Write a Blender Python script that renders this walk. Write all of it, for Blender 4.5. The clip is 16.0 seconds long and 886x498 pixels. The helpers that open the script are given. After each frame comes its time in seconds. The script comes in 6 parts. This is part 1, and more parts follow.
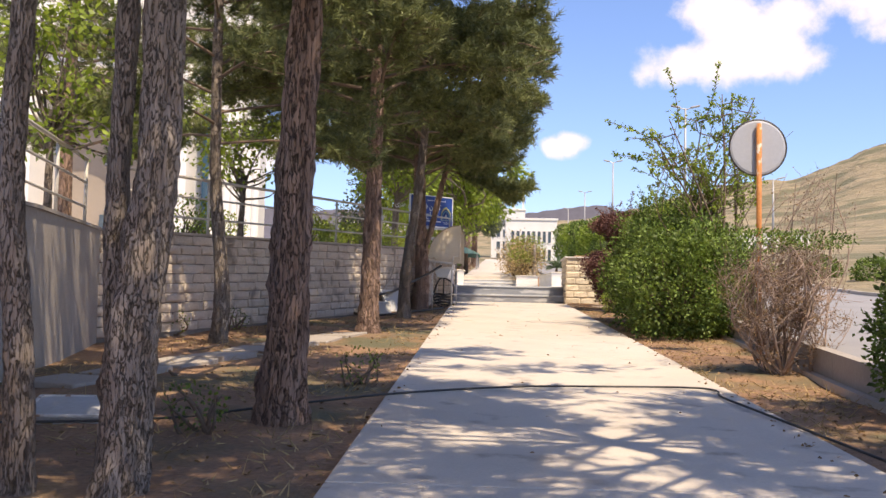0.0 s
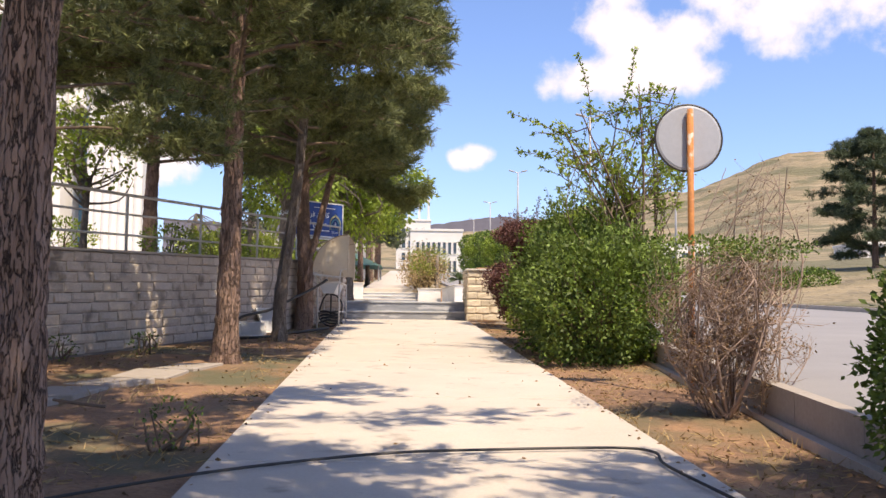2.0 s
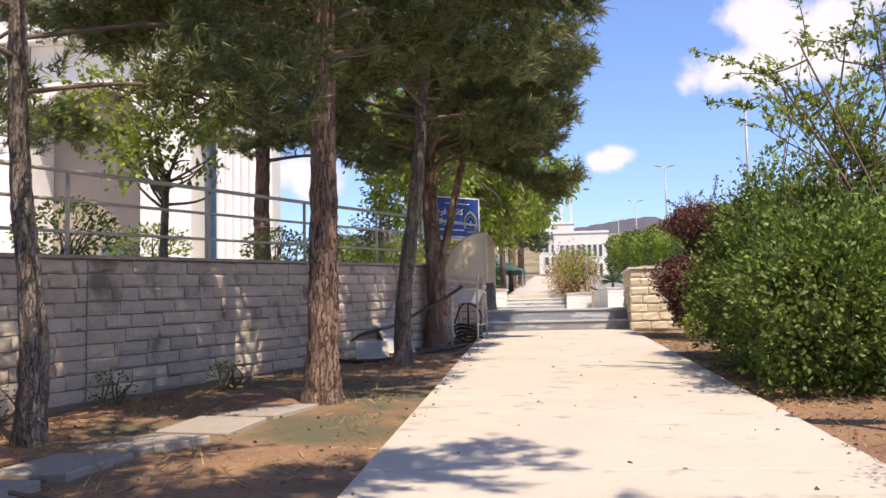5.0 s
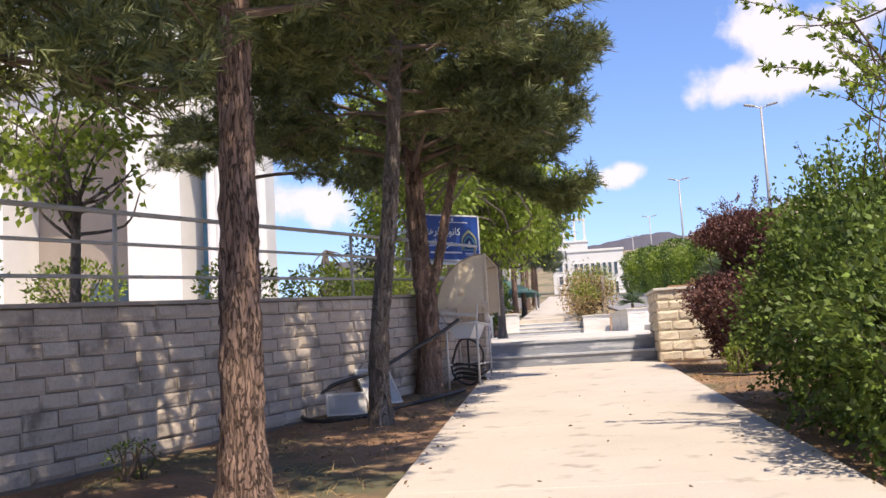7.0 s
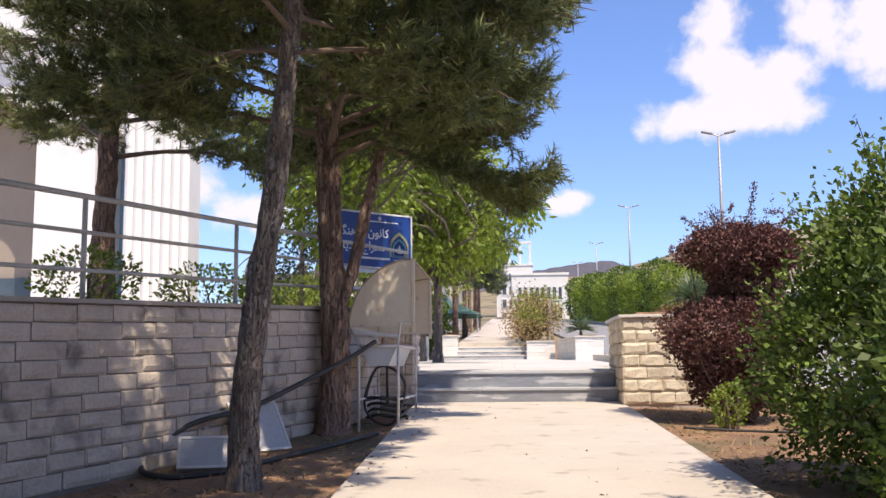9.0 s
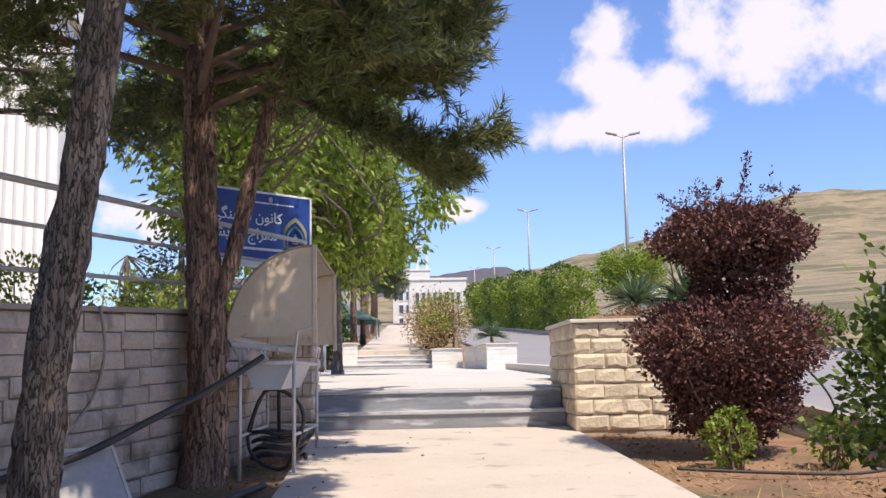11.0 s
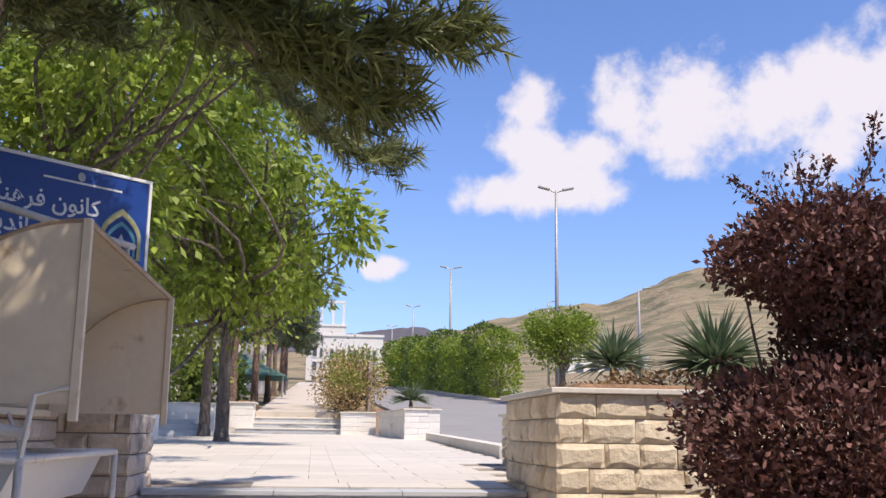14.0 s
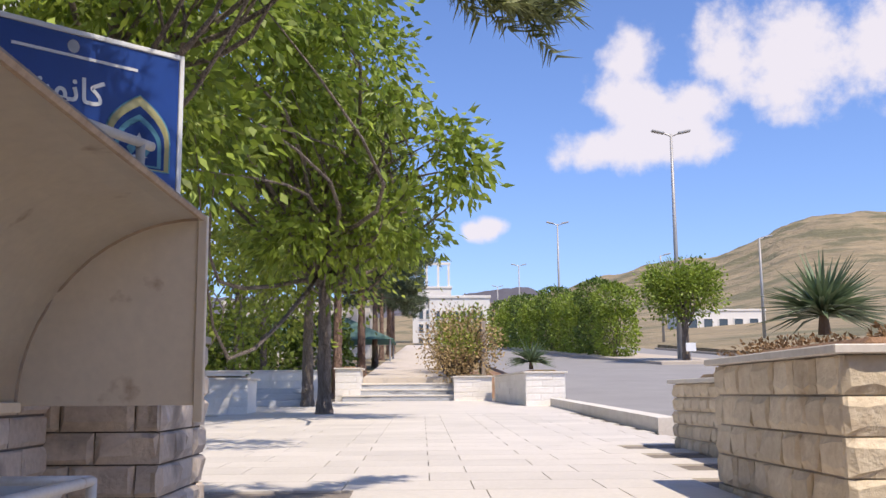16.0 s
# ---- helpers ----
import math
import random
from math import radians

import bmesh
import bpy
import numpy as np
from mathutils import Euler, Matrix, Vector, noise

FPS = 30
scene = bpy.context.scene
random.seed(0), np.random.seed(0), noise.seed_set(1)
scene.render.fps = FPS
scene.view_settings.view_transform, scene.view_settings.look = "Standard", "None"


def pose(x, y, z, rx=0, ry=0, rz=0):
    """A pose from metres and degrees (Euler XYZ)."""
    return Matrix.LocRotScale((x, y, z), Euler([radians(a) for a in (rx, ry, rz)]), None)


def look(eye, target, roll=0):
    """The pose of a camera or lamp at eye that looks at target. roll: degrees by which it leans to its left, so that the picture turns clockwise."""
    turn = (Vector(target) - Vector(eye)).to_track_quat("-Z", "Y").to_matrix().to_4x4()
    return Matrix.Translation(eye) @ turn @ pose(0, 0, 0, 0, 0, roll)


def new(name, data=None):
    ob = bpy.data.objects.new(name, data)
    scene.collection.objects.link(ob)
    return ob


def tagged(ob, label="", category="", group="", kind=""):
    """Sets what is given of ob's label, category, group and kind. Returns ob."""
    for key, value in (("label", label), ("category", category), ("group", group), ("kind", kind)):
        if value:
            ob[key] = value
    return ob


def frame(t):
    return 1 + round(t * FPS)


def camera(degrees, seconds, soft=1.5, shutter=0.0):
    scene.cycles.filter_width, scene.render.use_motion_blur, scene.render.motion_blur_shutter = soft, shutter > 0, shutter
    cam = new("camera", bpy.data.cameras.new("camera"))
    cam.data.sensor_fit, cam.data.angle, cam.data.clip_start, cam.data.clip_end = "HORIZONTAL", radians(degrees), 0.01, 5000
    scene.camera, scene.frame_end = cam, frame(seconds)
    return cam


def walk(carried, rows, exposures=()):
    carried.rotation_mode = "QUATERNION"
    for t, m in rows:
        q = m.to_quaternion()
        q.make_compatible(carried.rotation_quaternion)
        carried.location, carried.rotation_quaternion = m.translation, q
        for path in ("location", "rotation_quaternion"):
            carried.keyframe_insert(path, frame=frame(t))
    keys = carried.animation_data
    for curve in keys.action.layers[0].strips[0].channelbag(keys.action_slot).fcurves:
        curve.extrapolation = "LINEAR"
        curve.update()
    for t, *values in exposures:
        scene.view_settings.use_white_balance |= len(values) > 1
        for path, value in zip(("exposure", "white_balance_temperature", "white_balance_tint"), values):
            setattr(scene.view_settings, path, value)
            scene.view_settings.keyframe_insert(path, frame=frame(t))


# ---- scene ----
cam = camera(48.8, 16.0)
EXPO = [(0, 0.40, 7500, 10), (5, 0.32, 7000, 10), (11, 0.22, 6650, 10), (16, 0.06, 6600, 10)]
PATH = [
    (0, (1.546, -1.408, 1.256), (1.432, 0.585, 1.375), 1.2),
    (0.5, (1.616, -0.733, 1.256), (1.56, 1.262, 1.393), 1.4),
    (1, (1.748, -0.165, 1.318), (1.757, 1.829, 1.476), 1.5),
    (1.5, (1.848, 0.557, 1.383), (1.915, 2.549, 1.545), 1.1),
    (2, (1.881, 1.348, 1.443), (1.957, 3.341, 1.588), 0.6),
    (2.5, (1.855, 2.071, 1.452), (1.893, 4.066, 1.588), 0.1),
    (3, (1.835, 2.844, 1.449), (1.816, 4.839, 1.593), -0.1),
    (3.5, (1.797, 3.435, 1.458), (1.722, 5.427, 1.615), -0.1),
    (4, (1.761, 4.009, 1.466), (1.64, 5.999, 1.627), -0.5),
    (4.5, (1.753, 4.776, 1.513), (1.572, 6.762, 1.671), -0.8),
    (4.7, (1.742, 5.006, 1.53), (1.541, 6.99, 1.686), -0.8),
    (6.8, (1.794, 8.187, 1.856), (1.547, 10.16, 2.077), -3.1),
    (7, (1.798, 8.503, 1.855), (1.558, 10.477, 2.064), -3.3),
    (7.5, (1.769, 9.529, 1.948), (1.569, 11.509, 2.146), -3.2),
    (8, (1.786, 10.451, 1.97), (1.621, 12.433, 2.182), -2.2),
    (8.2, (1.816, 10.802, 1.999), (1.656, 12.783, 2.219), -1.4),
    (10.3, (1.469, 14.08, 2.036), (1.39, 16.062, 2.288), -0.7),
    (10.5, (1.444, 14.412, 2.076), (1.39, 16.395, 2.326), -0.7),
    (11, (1.336, 15.359, 2.19), (1.424, 17.341, 2.442), -1.1),
    (11.5, (1.297, 16.149, 2.21), (1.518, 18.119, 2.476), -1.2),
    (12, (1.301, 17.012, 2.264), (1.588, 18.97, 2.555), -1.1),
    (12.5, (1.357, 17.844, 2.32), (1.666, 19.794, 2.643), -0.6),
    (13, (1.474, 18.622, 2.381), (1.783, 20.565, 2.74), 0.2),
    (13.5, (1.543, 19.406, 2.42), (1.836, 21.347, 2.801), 0.6),
    (14, (1.624, 20.176, 2.465), (1.874, 22.125, 2.837), 0.8),
    (14.5, (1.677, 20.975, 2.505), (1.866, 22.932, 2.87), 1.1),
    (15, (1.693, 21.814, 2.552), (1.818, 23.779, 2.904), 0.8),
    (15.5, (1.622, 22.602, 2.614), (1.7, 24.573, 2.941), 0.8),
    (16, (1.543, 23.288, 2.626), (1.587, 25.266, 2.919), -0.4),
]
walk(cam, [(t, look(eye, target, roll)) for t, eye, target, roll in PATH], exposures=EXPO)

# ---- world and sun ----
SUN_DIR = Vector((0.36, -0.48, 1.0)).normalized()   # towards the sun
world = bpy.data.worlds.new("sky")
scene.world = world
world.use_nodes = True
wn, wl = world.node_tree.nodes, world.node_tree.links
wn.clear()
w_out = wn.new("ShaderNodeOutputWorld")
w_bg = wn.new("ShaderNodeBackground")
w_sky = wn.new("ShaderNodeTexSky")
w_sky.sky_type, w_sky.sun_disc = "NISHITA", False
w_sky.sun_elevation = math.asin(SUN_DIR.z)
w_sky.sun_rotation = math.atan2(SUN_DIR.x, SUN_DIR.y)
w_sky.air_density, w_sky.dust_density, w_sky.ozone_density = 1.0, 0.6, 2.0
w_bg.inputs["Strength"].default_value = 0.125
wl.new(w_bg.outputs[0], w_out.inputs[0])


def wmath(op, a, b=None, clamp=False):
    n = wn.new("ShaderNodeMath")
    n.operation, n.use_clamp = op, clamp
    for i, v in enumerate((a, b)):
        if v is None:
            continue
        if isinstance(v, (int, float)):
            n.inputs[i].default_value = v
        else:
            wl.new(v, n.inputs[i])
    return n.outputs[0]


w_co = wn.new("ShaderNodeTexCoord").outputs["Generated"]
w_noise = wn.new("ShaderNodeTexNoise")
w_noise.inputs["Scale"].default_value, w_noise.inputs["Detail"].default_value = 17.0, 9.0
w_noise.inputs["Roughness"].default_value = 0.58
wl.new(w_co, w_noise.inputs["Vector"])
# clouds: azimuth from north and height in degrees, half widths in degrees
CLOUDS = [(12.9, 19.0, 1.9, 2.4), (12.6, 16.6, 2.6, 1.9), (10.2, 14.0, 2.6, 1.3), (14.6, 14.3, 3.8, 1.8), (16.4, 16.4, 2.4, 1.6), (18.2, 18.6, 2.4, 3.0), (21.5, 18.2, 3.4, 3.3), (26.5, 18.2, 4.0, 3.4),
          (31.5, 18.6, 4.2, 3.7), (36.5, 19.0, 5.0, 3.5), (3.1, 9.4, 1.1, 0.7), (4.1, 9.7, 1.1, 0.9), (-14.8, 9.2, 3.2, 1.4), (-20.0, 10.5, 4.0, 1.8),
          (50.0, 20.0, 8.0, 4.0), (110.0, 30.0, 14.0, 6.0), (-70.0, 30.0, 14.0, 6.0), (170.0, 26.0, 15.0, 6.0)]
mask = None
for az, el, hw, hh in CLOUDS:
    a, e = radians(az), radians(el)
    mp = wn.new("ShaderNodeMapping")
    mp.vector_type = "TEXTURE"
    mp.inputs["Location"].default_value = (math.sin(a) * math.cos(e), math.cos(a) * math.cos(e), math.sin(e))
    mp.inputs["Rotation"].default_value = (e, 0, -a)
    mp.inputs["Scale"].default_value = (radians(hw), 0.5, radians(hh))
    wl.new(w_co, mp.inputs["Vector"])
    ln = wn.new("ShaderNodeVectorMath")
    ln.operation = "LENGTH"
    wl.new(mp.outputs[0], ln.inputs[0])
    blob = wmath("SUBTRACT", 1.0, ln.outputs["Value"])
    mask = blob if mask is None else wmath("SMOOTH_MAX", mask, blob)
w_cl = wmath("ADD", mask, wmath("MULTIPLY", wmath("SUBTRACT", w_noise.outputs["Fac"], 0.5), 2.5))
w_ramp = wn.new("ShaderNodeMapRange")
w_ramp.interpolation_type = "SMOOTHSTEP"
w_ramp.inputs["From Min"].default_value, w_ramp.inputs["From Max"].default_value = -0.15, 0.5
wl.new(w_cl, w_ramp.inputs["Value"])
w_ramp.inputs["To Max"].default_value = 0.95
w_mix = wn.new("ShaderNodeMix")
w_mix.data_type = "RGBA"
w_mix.inputs["B"].default_value = (6.9, 6.5, 7.1, 1)
w_tint = wn.new("ShaderNodeMix")
w_tint.data_type, w_tint.blend_type = "RGBA", "MULTIPLY"
w_tint.inputs["Factor"].default_value = 1.0
w_tint.inputs["B"].default_value = (0.98, 1.10, 1.52, 1)
wl.new(w_sky.outputs[0], w_tint.inputs["A"])
wl.new(w_ramp.outputs[0], w_mix.inputs["Factor"])
wl.new(w_tint.outputs["Result"], w_mix.inputs["A"])
wl.new(w_mix.outputs["Result"], w_bg.inputs["Color"])

sun_data = bpy.data.lights.new("sun", "SUN")
sun_data.energy, sun_data.angle, sun_data.color = 5.0, radians(0.53), (1.0, 0.885, 0.75)
sun = new("sun", sun_data)
sun.matrix_world = look(SUN_DIR * 60, (0, 0, 0))

# ---- materials ----


def material(name, col, col2, scale=4.0, fine=40.0, rough=0.85, bump=0.3, bump_size=0.01, metal=0.0, per="", spread=0.25,
             trans=0.0, spots=None, stretch=(1, 1, 1), detail=6.0, contrast=0.5, plates=0.0):
    """Two-scale coloured surface with bump. per: 'object' or 'island' adds a random change of value to each piece."""
    m = bpy.data.materials.new(name)
    m.use_nodes = True
    n, l = m.node_tree.nodes, m.node_tree.links
    b = n["Principled BSDF"]
    b.inputs["Roughness"].default_value, b.inputs["Metallic"].default_value = rough, metal
    co = n.new("ShaderNodeNewGeometry") if per != "local" else None
    mp = n.new("ShaderNodeMapping")
    mp.inputs["Scale"].default_value = stretch
    l.new(n.new("ShaderNodeNewGeometry").outputs["Position"], mp.inputs["Vector"])
    big, small = n.new("ShaderNodeTexNoise"), n.new("ShaderNodeTexNoise")
    for t, s, d in ((big, scale, 4.0), (small, fine, detail)):
        t.inputs["Scale"].default_value, t.inputs["Detail"].default_value = s, d
        t.inputs["Roughness"].default_value = 0.6
        l.new(mp.outputs[0], t.inputs["Vector"])
    mixf = n.new("ShaderNodeMath")
    mixf.operation = "MULTIPLY_ADD"
    l.new(small.outputs["Fac"], mixf.inputs[0])
    mixf.inputs[1].default_value = 0.5
    half = n.new("ShaderNodeMath")
    half.operation = "MULTIPLY"
    half.inputs[1].default_value = 0.5
    l.new(big.outputs["Fac"], half.inputs[0])
    l.new(half.outputs[0], mixf.inputs[2])
    rng = n.new("ShaderNodeMapRange")
    rng.inputs["From Min"].default_value, rng.inputs["From Max"].default_value = 0.5 - 0.36 * contrast, 0.5 + 0.36 * contrast
    l.new(mixf.outputs[0], rng.inputs["Value"])
    mix = n.new("ShaderNodeMix")
    mix.data_type = "RGBA"
    mix.inputs["A"].default_value, mix.inputs["B"].default_value = (*col, 1), (*col2, 1)
    l.new(rng.outputs[0], mix.inputs["Factor"])
    out = mix.outputs["Result"]
    if spots:
        sc, lo, hi, scol = spots
        sp = n.new("ShaderNodeTexNoise")
        sp.inputs["Scale"].default_value, sp.inputs["Detail"].default_value = sc, 5.0
        l.new(mp.outputs[0], sp.inputs["Vector"])
        sr = n.new("ShaderNodeMapRange")
        sr.inputs["From Min"].default_value, sr.inputs["From Max"].default_value = lo, hi
        l.new(sp.outputs["Fac"], sr.inputs["Value"])
        sm = n.new("ShaderNodeMix")
        sm.data_type = "RGBA"
        l.new(sr.outputs[0], sm.inputs["Factor"])
        l.new(out, sm.inputs["A"])
        sm.inputs["B"].default_value = (*scol, 1)
        out = sm.outputs["Result"]
    if per in ("object", "island"):
        rnd = n.new("ShaderNodeObjectInfo").outputs["Random"] if per == "object" else n.new("ShaderNodeNewGeometry").outputs["Random Per Island"]
        hv = n.new("ShaderNodeHueSaturation")
        vr = n.new("ShaderNodeMapRange")
        vr.inputs["To Min"].default_value, vr.inputs["To Max"].default_value = 1 - spread, 1 + spread
        l.new(rnd, vr.inputs["Value"])
        l.new(vr.outputs[0], hv.inputs["Value"])
        l.new(out, hv.inputs["Color"])
        out = hv.outputs["Color"]
    height = mixf.outputs[0]
    if plates:
        vo = n.new("ShaderNodeTexVoronoi")
        vo.feature = "DISTANCE_TO_EDGE"
        vo.inputs["Scale"].default_value = plates
        wob = n.new("ShaderNodeVectorMath")
        wob.operation = "MULTIPLY_ADD"
        l.new(small.outputs["Color"], wob.inputs[0])
        wob.inputs[1].default_value = (0.16, 0.16, 0.16)
        l.new(mp.outputs[0], wob.inputs[2])
        l.new(wob.outputs[0], vo.inputs["Vector"])
        crack = n.new("ShaderNodeMapRange")
        crack.inputs["From Max"].default_value = 0.09
        l.new(vo.outputs["Distance"], crack.inputs["Value"])
        cm = n.new("ShaderNodeMix")
        cm.data_type = "RGBA"
        cm.inputs["A"].default_value = (*[v * 0.6 for v in col2], 1)
        l.new(crack.outputs[0], cm.inputs["Factor"])
        l.new(out, cm.inputs["B"])
        out = cm.outputs["Result"]
        hs = n.new("ShaderNodeMath")
        hs.operation = "MULTIPLY_ADD"
        l.new(crack.outputs[0], hs.inputs[0])
        hs.inputs[1].default_value = 0.8
        l.new(height, hs.inputs[2])
        height = hs.outputs[0]
    l.new(out, b.inputs["Base Color"])
    if bump:
        bp = n.new("ShaderNodeBump")
        bp.inputs["Strength"].default_value, bp.inputs["Distance"].default_value = bump, bump_size
        l.new(height, bp.inputs["Height"])
        l.new(bp.outputs[0], b.inputs["Normal"])
    if trans:
        tr = n.new("ShaderNodeBsdfTranslucent")
        l.new(out, tr.inputs["Color"])
        ms = n.new("ShaderNodeMixShader")
        ms.inputs[0].default_value = trans
        l.new(b.outputs[0], ms.inputs[1])
        l.new(tr.outputs[0], ms.inputs[2])
        l.new(ms.outputs[0], n["Material Output"].inputs["Surface"])
    return m


M_SOIL = material("dry_soil", (0.40, 0.235, 0.13), (0.15, 0.085, 0.052), 1.2, 22, 0.95, 1.0, 0.05, spots=(0.7, 0.5, 0.66, (0.12, 0.11, 0.06)))
M_HILL = material("dry_hillside", (0.36, 0.28, 0.165), (0.19, 0.155, 0.09), 0.025, 0.14, 0.95, 1.0, 6.0, stretch=(1, 1, 2.6), spots=(0.03, 0.5, 0.58, (0.155, 0.14, 0.075)), contrast=0.4)
M_CONCRETE = material("pale_concrete", (0.60, 0.53, 0.45), (0.47, 0.41, 0.345), 0.8, 45, 0.9, 0.25, 0.006, spots=(3.0, 0.6, 0.72, (0.36, 0.31, 0.26)))
M_ASPHALT = material("pale_asphalt", (0.30, 0.285, 0.275), (0.22, 0.21, 0.205), 0.5, 60, 0.9, 0.4, 0.006)
M_KERB = material("kerb_concrete", (0.55, 0.48, 0.40), (0.40, 0.34, 0.28), 2.0, 30, 0.9, 0.4, 0.01)
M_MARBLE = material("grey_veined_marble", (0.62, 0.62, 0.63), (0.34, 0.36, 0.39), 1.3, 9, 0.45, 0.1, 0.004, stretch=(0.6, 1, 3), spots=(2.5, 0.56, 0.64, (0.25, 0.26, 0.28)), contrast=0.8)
# Veined like M_MARBLE but in darker colours, for the front step risers.
M_RISER = material("riser_marble", (0.36, 0.37, 0.40), (0.17, 0.185, 0.21), 1.3, 9, 0.45, 0.1, 0.004, stretch=(0.6, 1, 3), spots=(2.5, 0.56, 0.64, (0.5, 0.5, 0.52)), contrast=0.7)
M_PAVING = material("pale_paving_stone", (0.66, 0.61, 0.55), (0.52, 0.48, 0.43), 1.0, 30, 0.7, 0.15, 0.004, per="object", spread=0.06)
M_WALLSTONE = material("grey_wall_block", (0.62, 0.52, 0.42), (0.42, 0.35, 0.285), 3.0, 26, 0.9, 0.8, 0.03, per="object", spread=0.08, spots=(2.2, 0.56, 0.7, (0.24, 0.20, 0.165)))
M_WALLREST = material("grey_wall_block_joined", (0.62, 0.52, 0.42), (0.42, 0.35, 0.285), 3.0, 26, 0.9, 0.7, 0.02, per="island", spread=0.08)
M_MORTAR = material("grey_mortar", (0.25, 0.215, 0.18), (0.16, 0.135, 0.115), 5.0, 60, 0.95, 0.4, 0.01)
M_CREAM = material("cream_split_stone", (0.78, 0.68, 0.52), (0.58, 0.47, 0.33), 4.0, 22, 0.85, 0.9, 0.03, per="object", spread=0.09, spots=(3.0, 0.6, 0.72, (0.50, 0.38, 0.25)))
M_CAP = material("pale_cap_stone", (0.74, 0.69, 0.62), (0.58, 0.53, 0.46), 3.0, 30, 0.7, 0.2, 0.006)
M_WHITE = material("white_stone_cladding", (0.80, 0.77, 0.72), (0.68, 0.65, 0.60), 0.6, 14, 0.75, 0.15, 0.01)
M_WHITESLAB = material("white_planter_slab", (0.80, 0.77, 0.73), (0.66, 0.62, 0.57), 1.5, 20, 0.7, 0.2, 0.01, per="object", spread=0.06)
# Brown wall tone that also holds the recess shade in its colour.
M_BROWNWALL = material("shaded_brown_render", (0.36, 0.30, 0.25), (0.28, 0.235, 0.19), 0.5, 12, 0.9, 0.2, 0.01)
M_PLASTER = material("grey_plaster", (0.40, 0.35, 0.30), (0.30, 0.26, 0.22), 1.0, 22, 0.9, 0.4, 0.01)
M_BARK = material("pine_bark", (0.43, 0.285, 0.21), (0.17, 0.105, 0.08), 7.0, 16, 0.95, 1.0, 0.10, stretch=(1, 1, 0.16), contrast=0.5, plates=24)
M_BARKGREY = material("grey_bark", (0.36, 0.295, 0.24), (0.16, 0.125, 0.1), 7.0, 18, 0.95, 1.0, 0.08, stretch=(1, 1, 0.22), contrast=0.5, plates=30, spots=(6.0, 0.58, 0.74, (0.44, 0.37, 0.31)))
M_TWIG = material("twig_bark", (0.20, 0.14, 0.10), (0.12, 0.085, 0.06), 6.0, 40, 0.9, 0.3, 0.01)
M_PALETWIG = material("pale_dry_twig", (0.42, 0.31, 0.24), (0.27, 0.19, 0.145), 6.0, 40, 0.9, 0.3, 0.01)
M_NEEDLE = material("pine_needles", (0.22, 0.24, 0.078), (0.075, 0.098, 0.036), 0.9, 6, 0.6, 0, per="island", spread=0.4, trans=0.14)
M_NEEDLEFAR = material("far_conifer_needles", (0.11, 0.14, 0.065), (0.05, 0.075, 0.04), 0.6, 5, 0.6, 0, per="island", spread=0.35, trans=0.2)
M_LEAF = material("fresh_green_leaves", (0.36, 0.44, 0.06), (0.13, 0.20, 0.03), 1.2, 7, 0.5, 0, per="island", spread=0.4, trans=0.42)
M_YELLOWLEAF = material("yellow_green_leaves", (0.36, 0.40, 0.06), (0.17, 0.24, 0.035), 0.9, 7, 0.5, 0, per="island", spread=0.4, trans=0.4)
M_HEDGE = material("hedge_leaves", (0.20, 0.28, 0.042), (0.055, 0.095, 0.018), 2.0, 9, 0.6, 0, per="island", spread=0.5, trans=0.25)
M_PURPLE = material("dark_purple_leaves", (0.20, 0.088, 0.068), (0.10, 0.046, 0.042), 2.0, 9, 0.75, 0, per="island", spread=0.35, trans=0.12)
M_YUCCA = material("blue_green_blades", (0.20, 0.27, 0.15), (0.11, 0.16, 0.09), 2.0, 8, 0.45, 0, per="island", spread=0.3, trans=0.15)
M_DRYLEAF = material("dry_brown_leaves", (0.30, 0.19, 0.09), (0.17, 0.10, 0.05), 2.0, 9, 0.8, 0, per="island", spread=0.45, trans=0.2)
M_DRYGRASS = material("straw_grass", (0.50, 0.36, 0.17), (0.30, 0.21, 0.10), 2.0, 9, 0.8, 0, per="island", spread=0.4, trans=0.2)
M_CREAMPAINT = material("cream_painted_steel", (0.70, 0.60, 0.45), (0.60, 0.51, 0.385), 1.5, 18, 0.5, 0.1, 0.004, spots=(4.0, 0.64, 0.74, (0.36, 0.24, 0.14)))
M_RUSTEDGE = material("rust_stained_edge", (0.42, 0.33, 0.24), (0.24, 0.165, 0.11), 4.0, 30, 0.7, 0.2, 0.004)
M_WHITEPAINT = material("white_painted_steel", (0.72, 0.69, 0.64), (0.56, 0.52, 0.46), 4.0, 40, 0.5, 0.1, 0.003, spots=(9.0, 0.62, 0.70, (0.34, 0.19, 0.10)))
M_STEEL = material("dull_stainless_steel", (0.62, 0.63, 0.64), (0.50, 0.51, 0.53), 3.0, 50, 0.35, 0.1, 0.002, metal=0.15)
M_RAIL = material("weathered_rail_paint", (0.56, 0.52, 0.46), (0.40, 0.37, 0.32), 4.0, 30, 0.55, 0.1, 0.003)
M_RUST = material("rusty_orange_paint", (0.62, 0.25, 0.06), (0.34, 0.12, 0.035), 5.0, 36, 0.7, 0.4, 0.006, spots=(7.0, 0.55, 0.62, (0.55, 0.47, 0.38)))
M_DISC = material("pale_grey_disc", (0.42, 0.43, 0.46), (0.36, 0.37, 0.40), 2.0, 20, 0.5, 0.1, 0.003)
M_BLACK = material("black_rubber", (0.028, 0.026, 0.025), (0.05, 0.047, 0.043), 4.0, 50, 0.6, 0.2, 0.003)
M_BLUE = material("blue_sign_sheet", (0.015, 0.06, 0.30), (0.012, 0.045, 0.22), 1.0, 12, 0.35, 0, contrast=0.7)
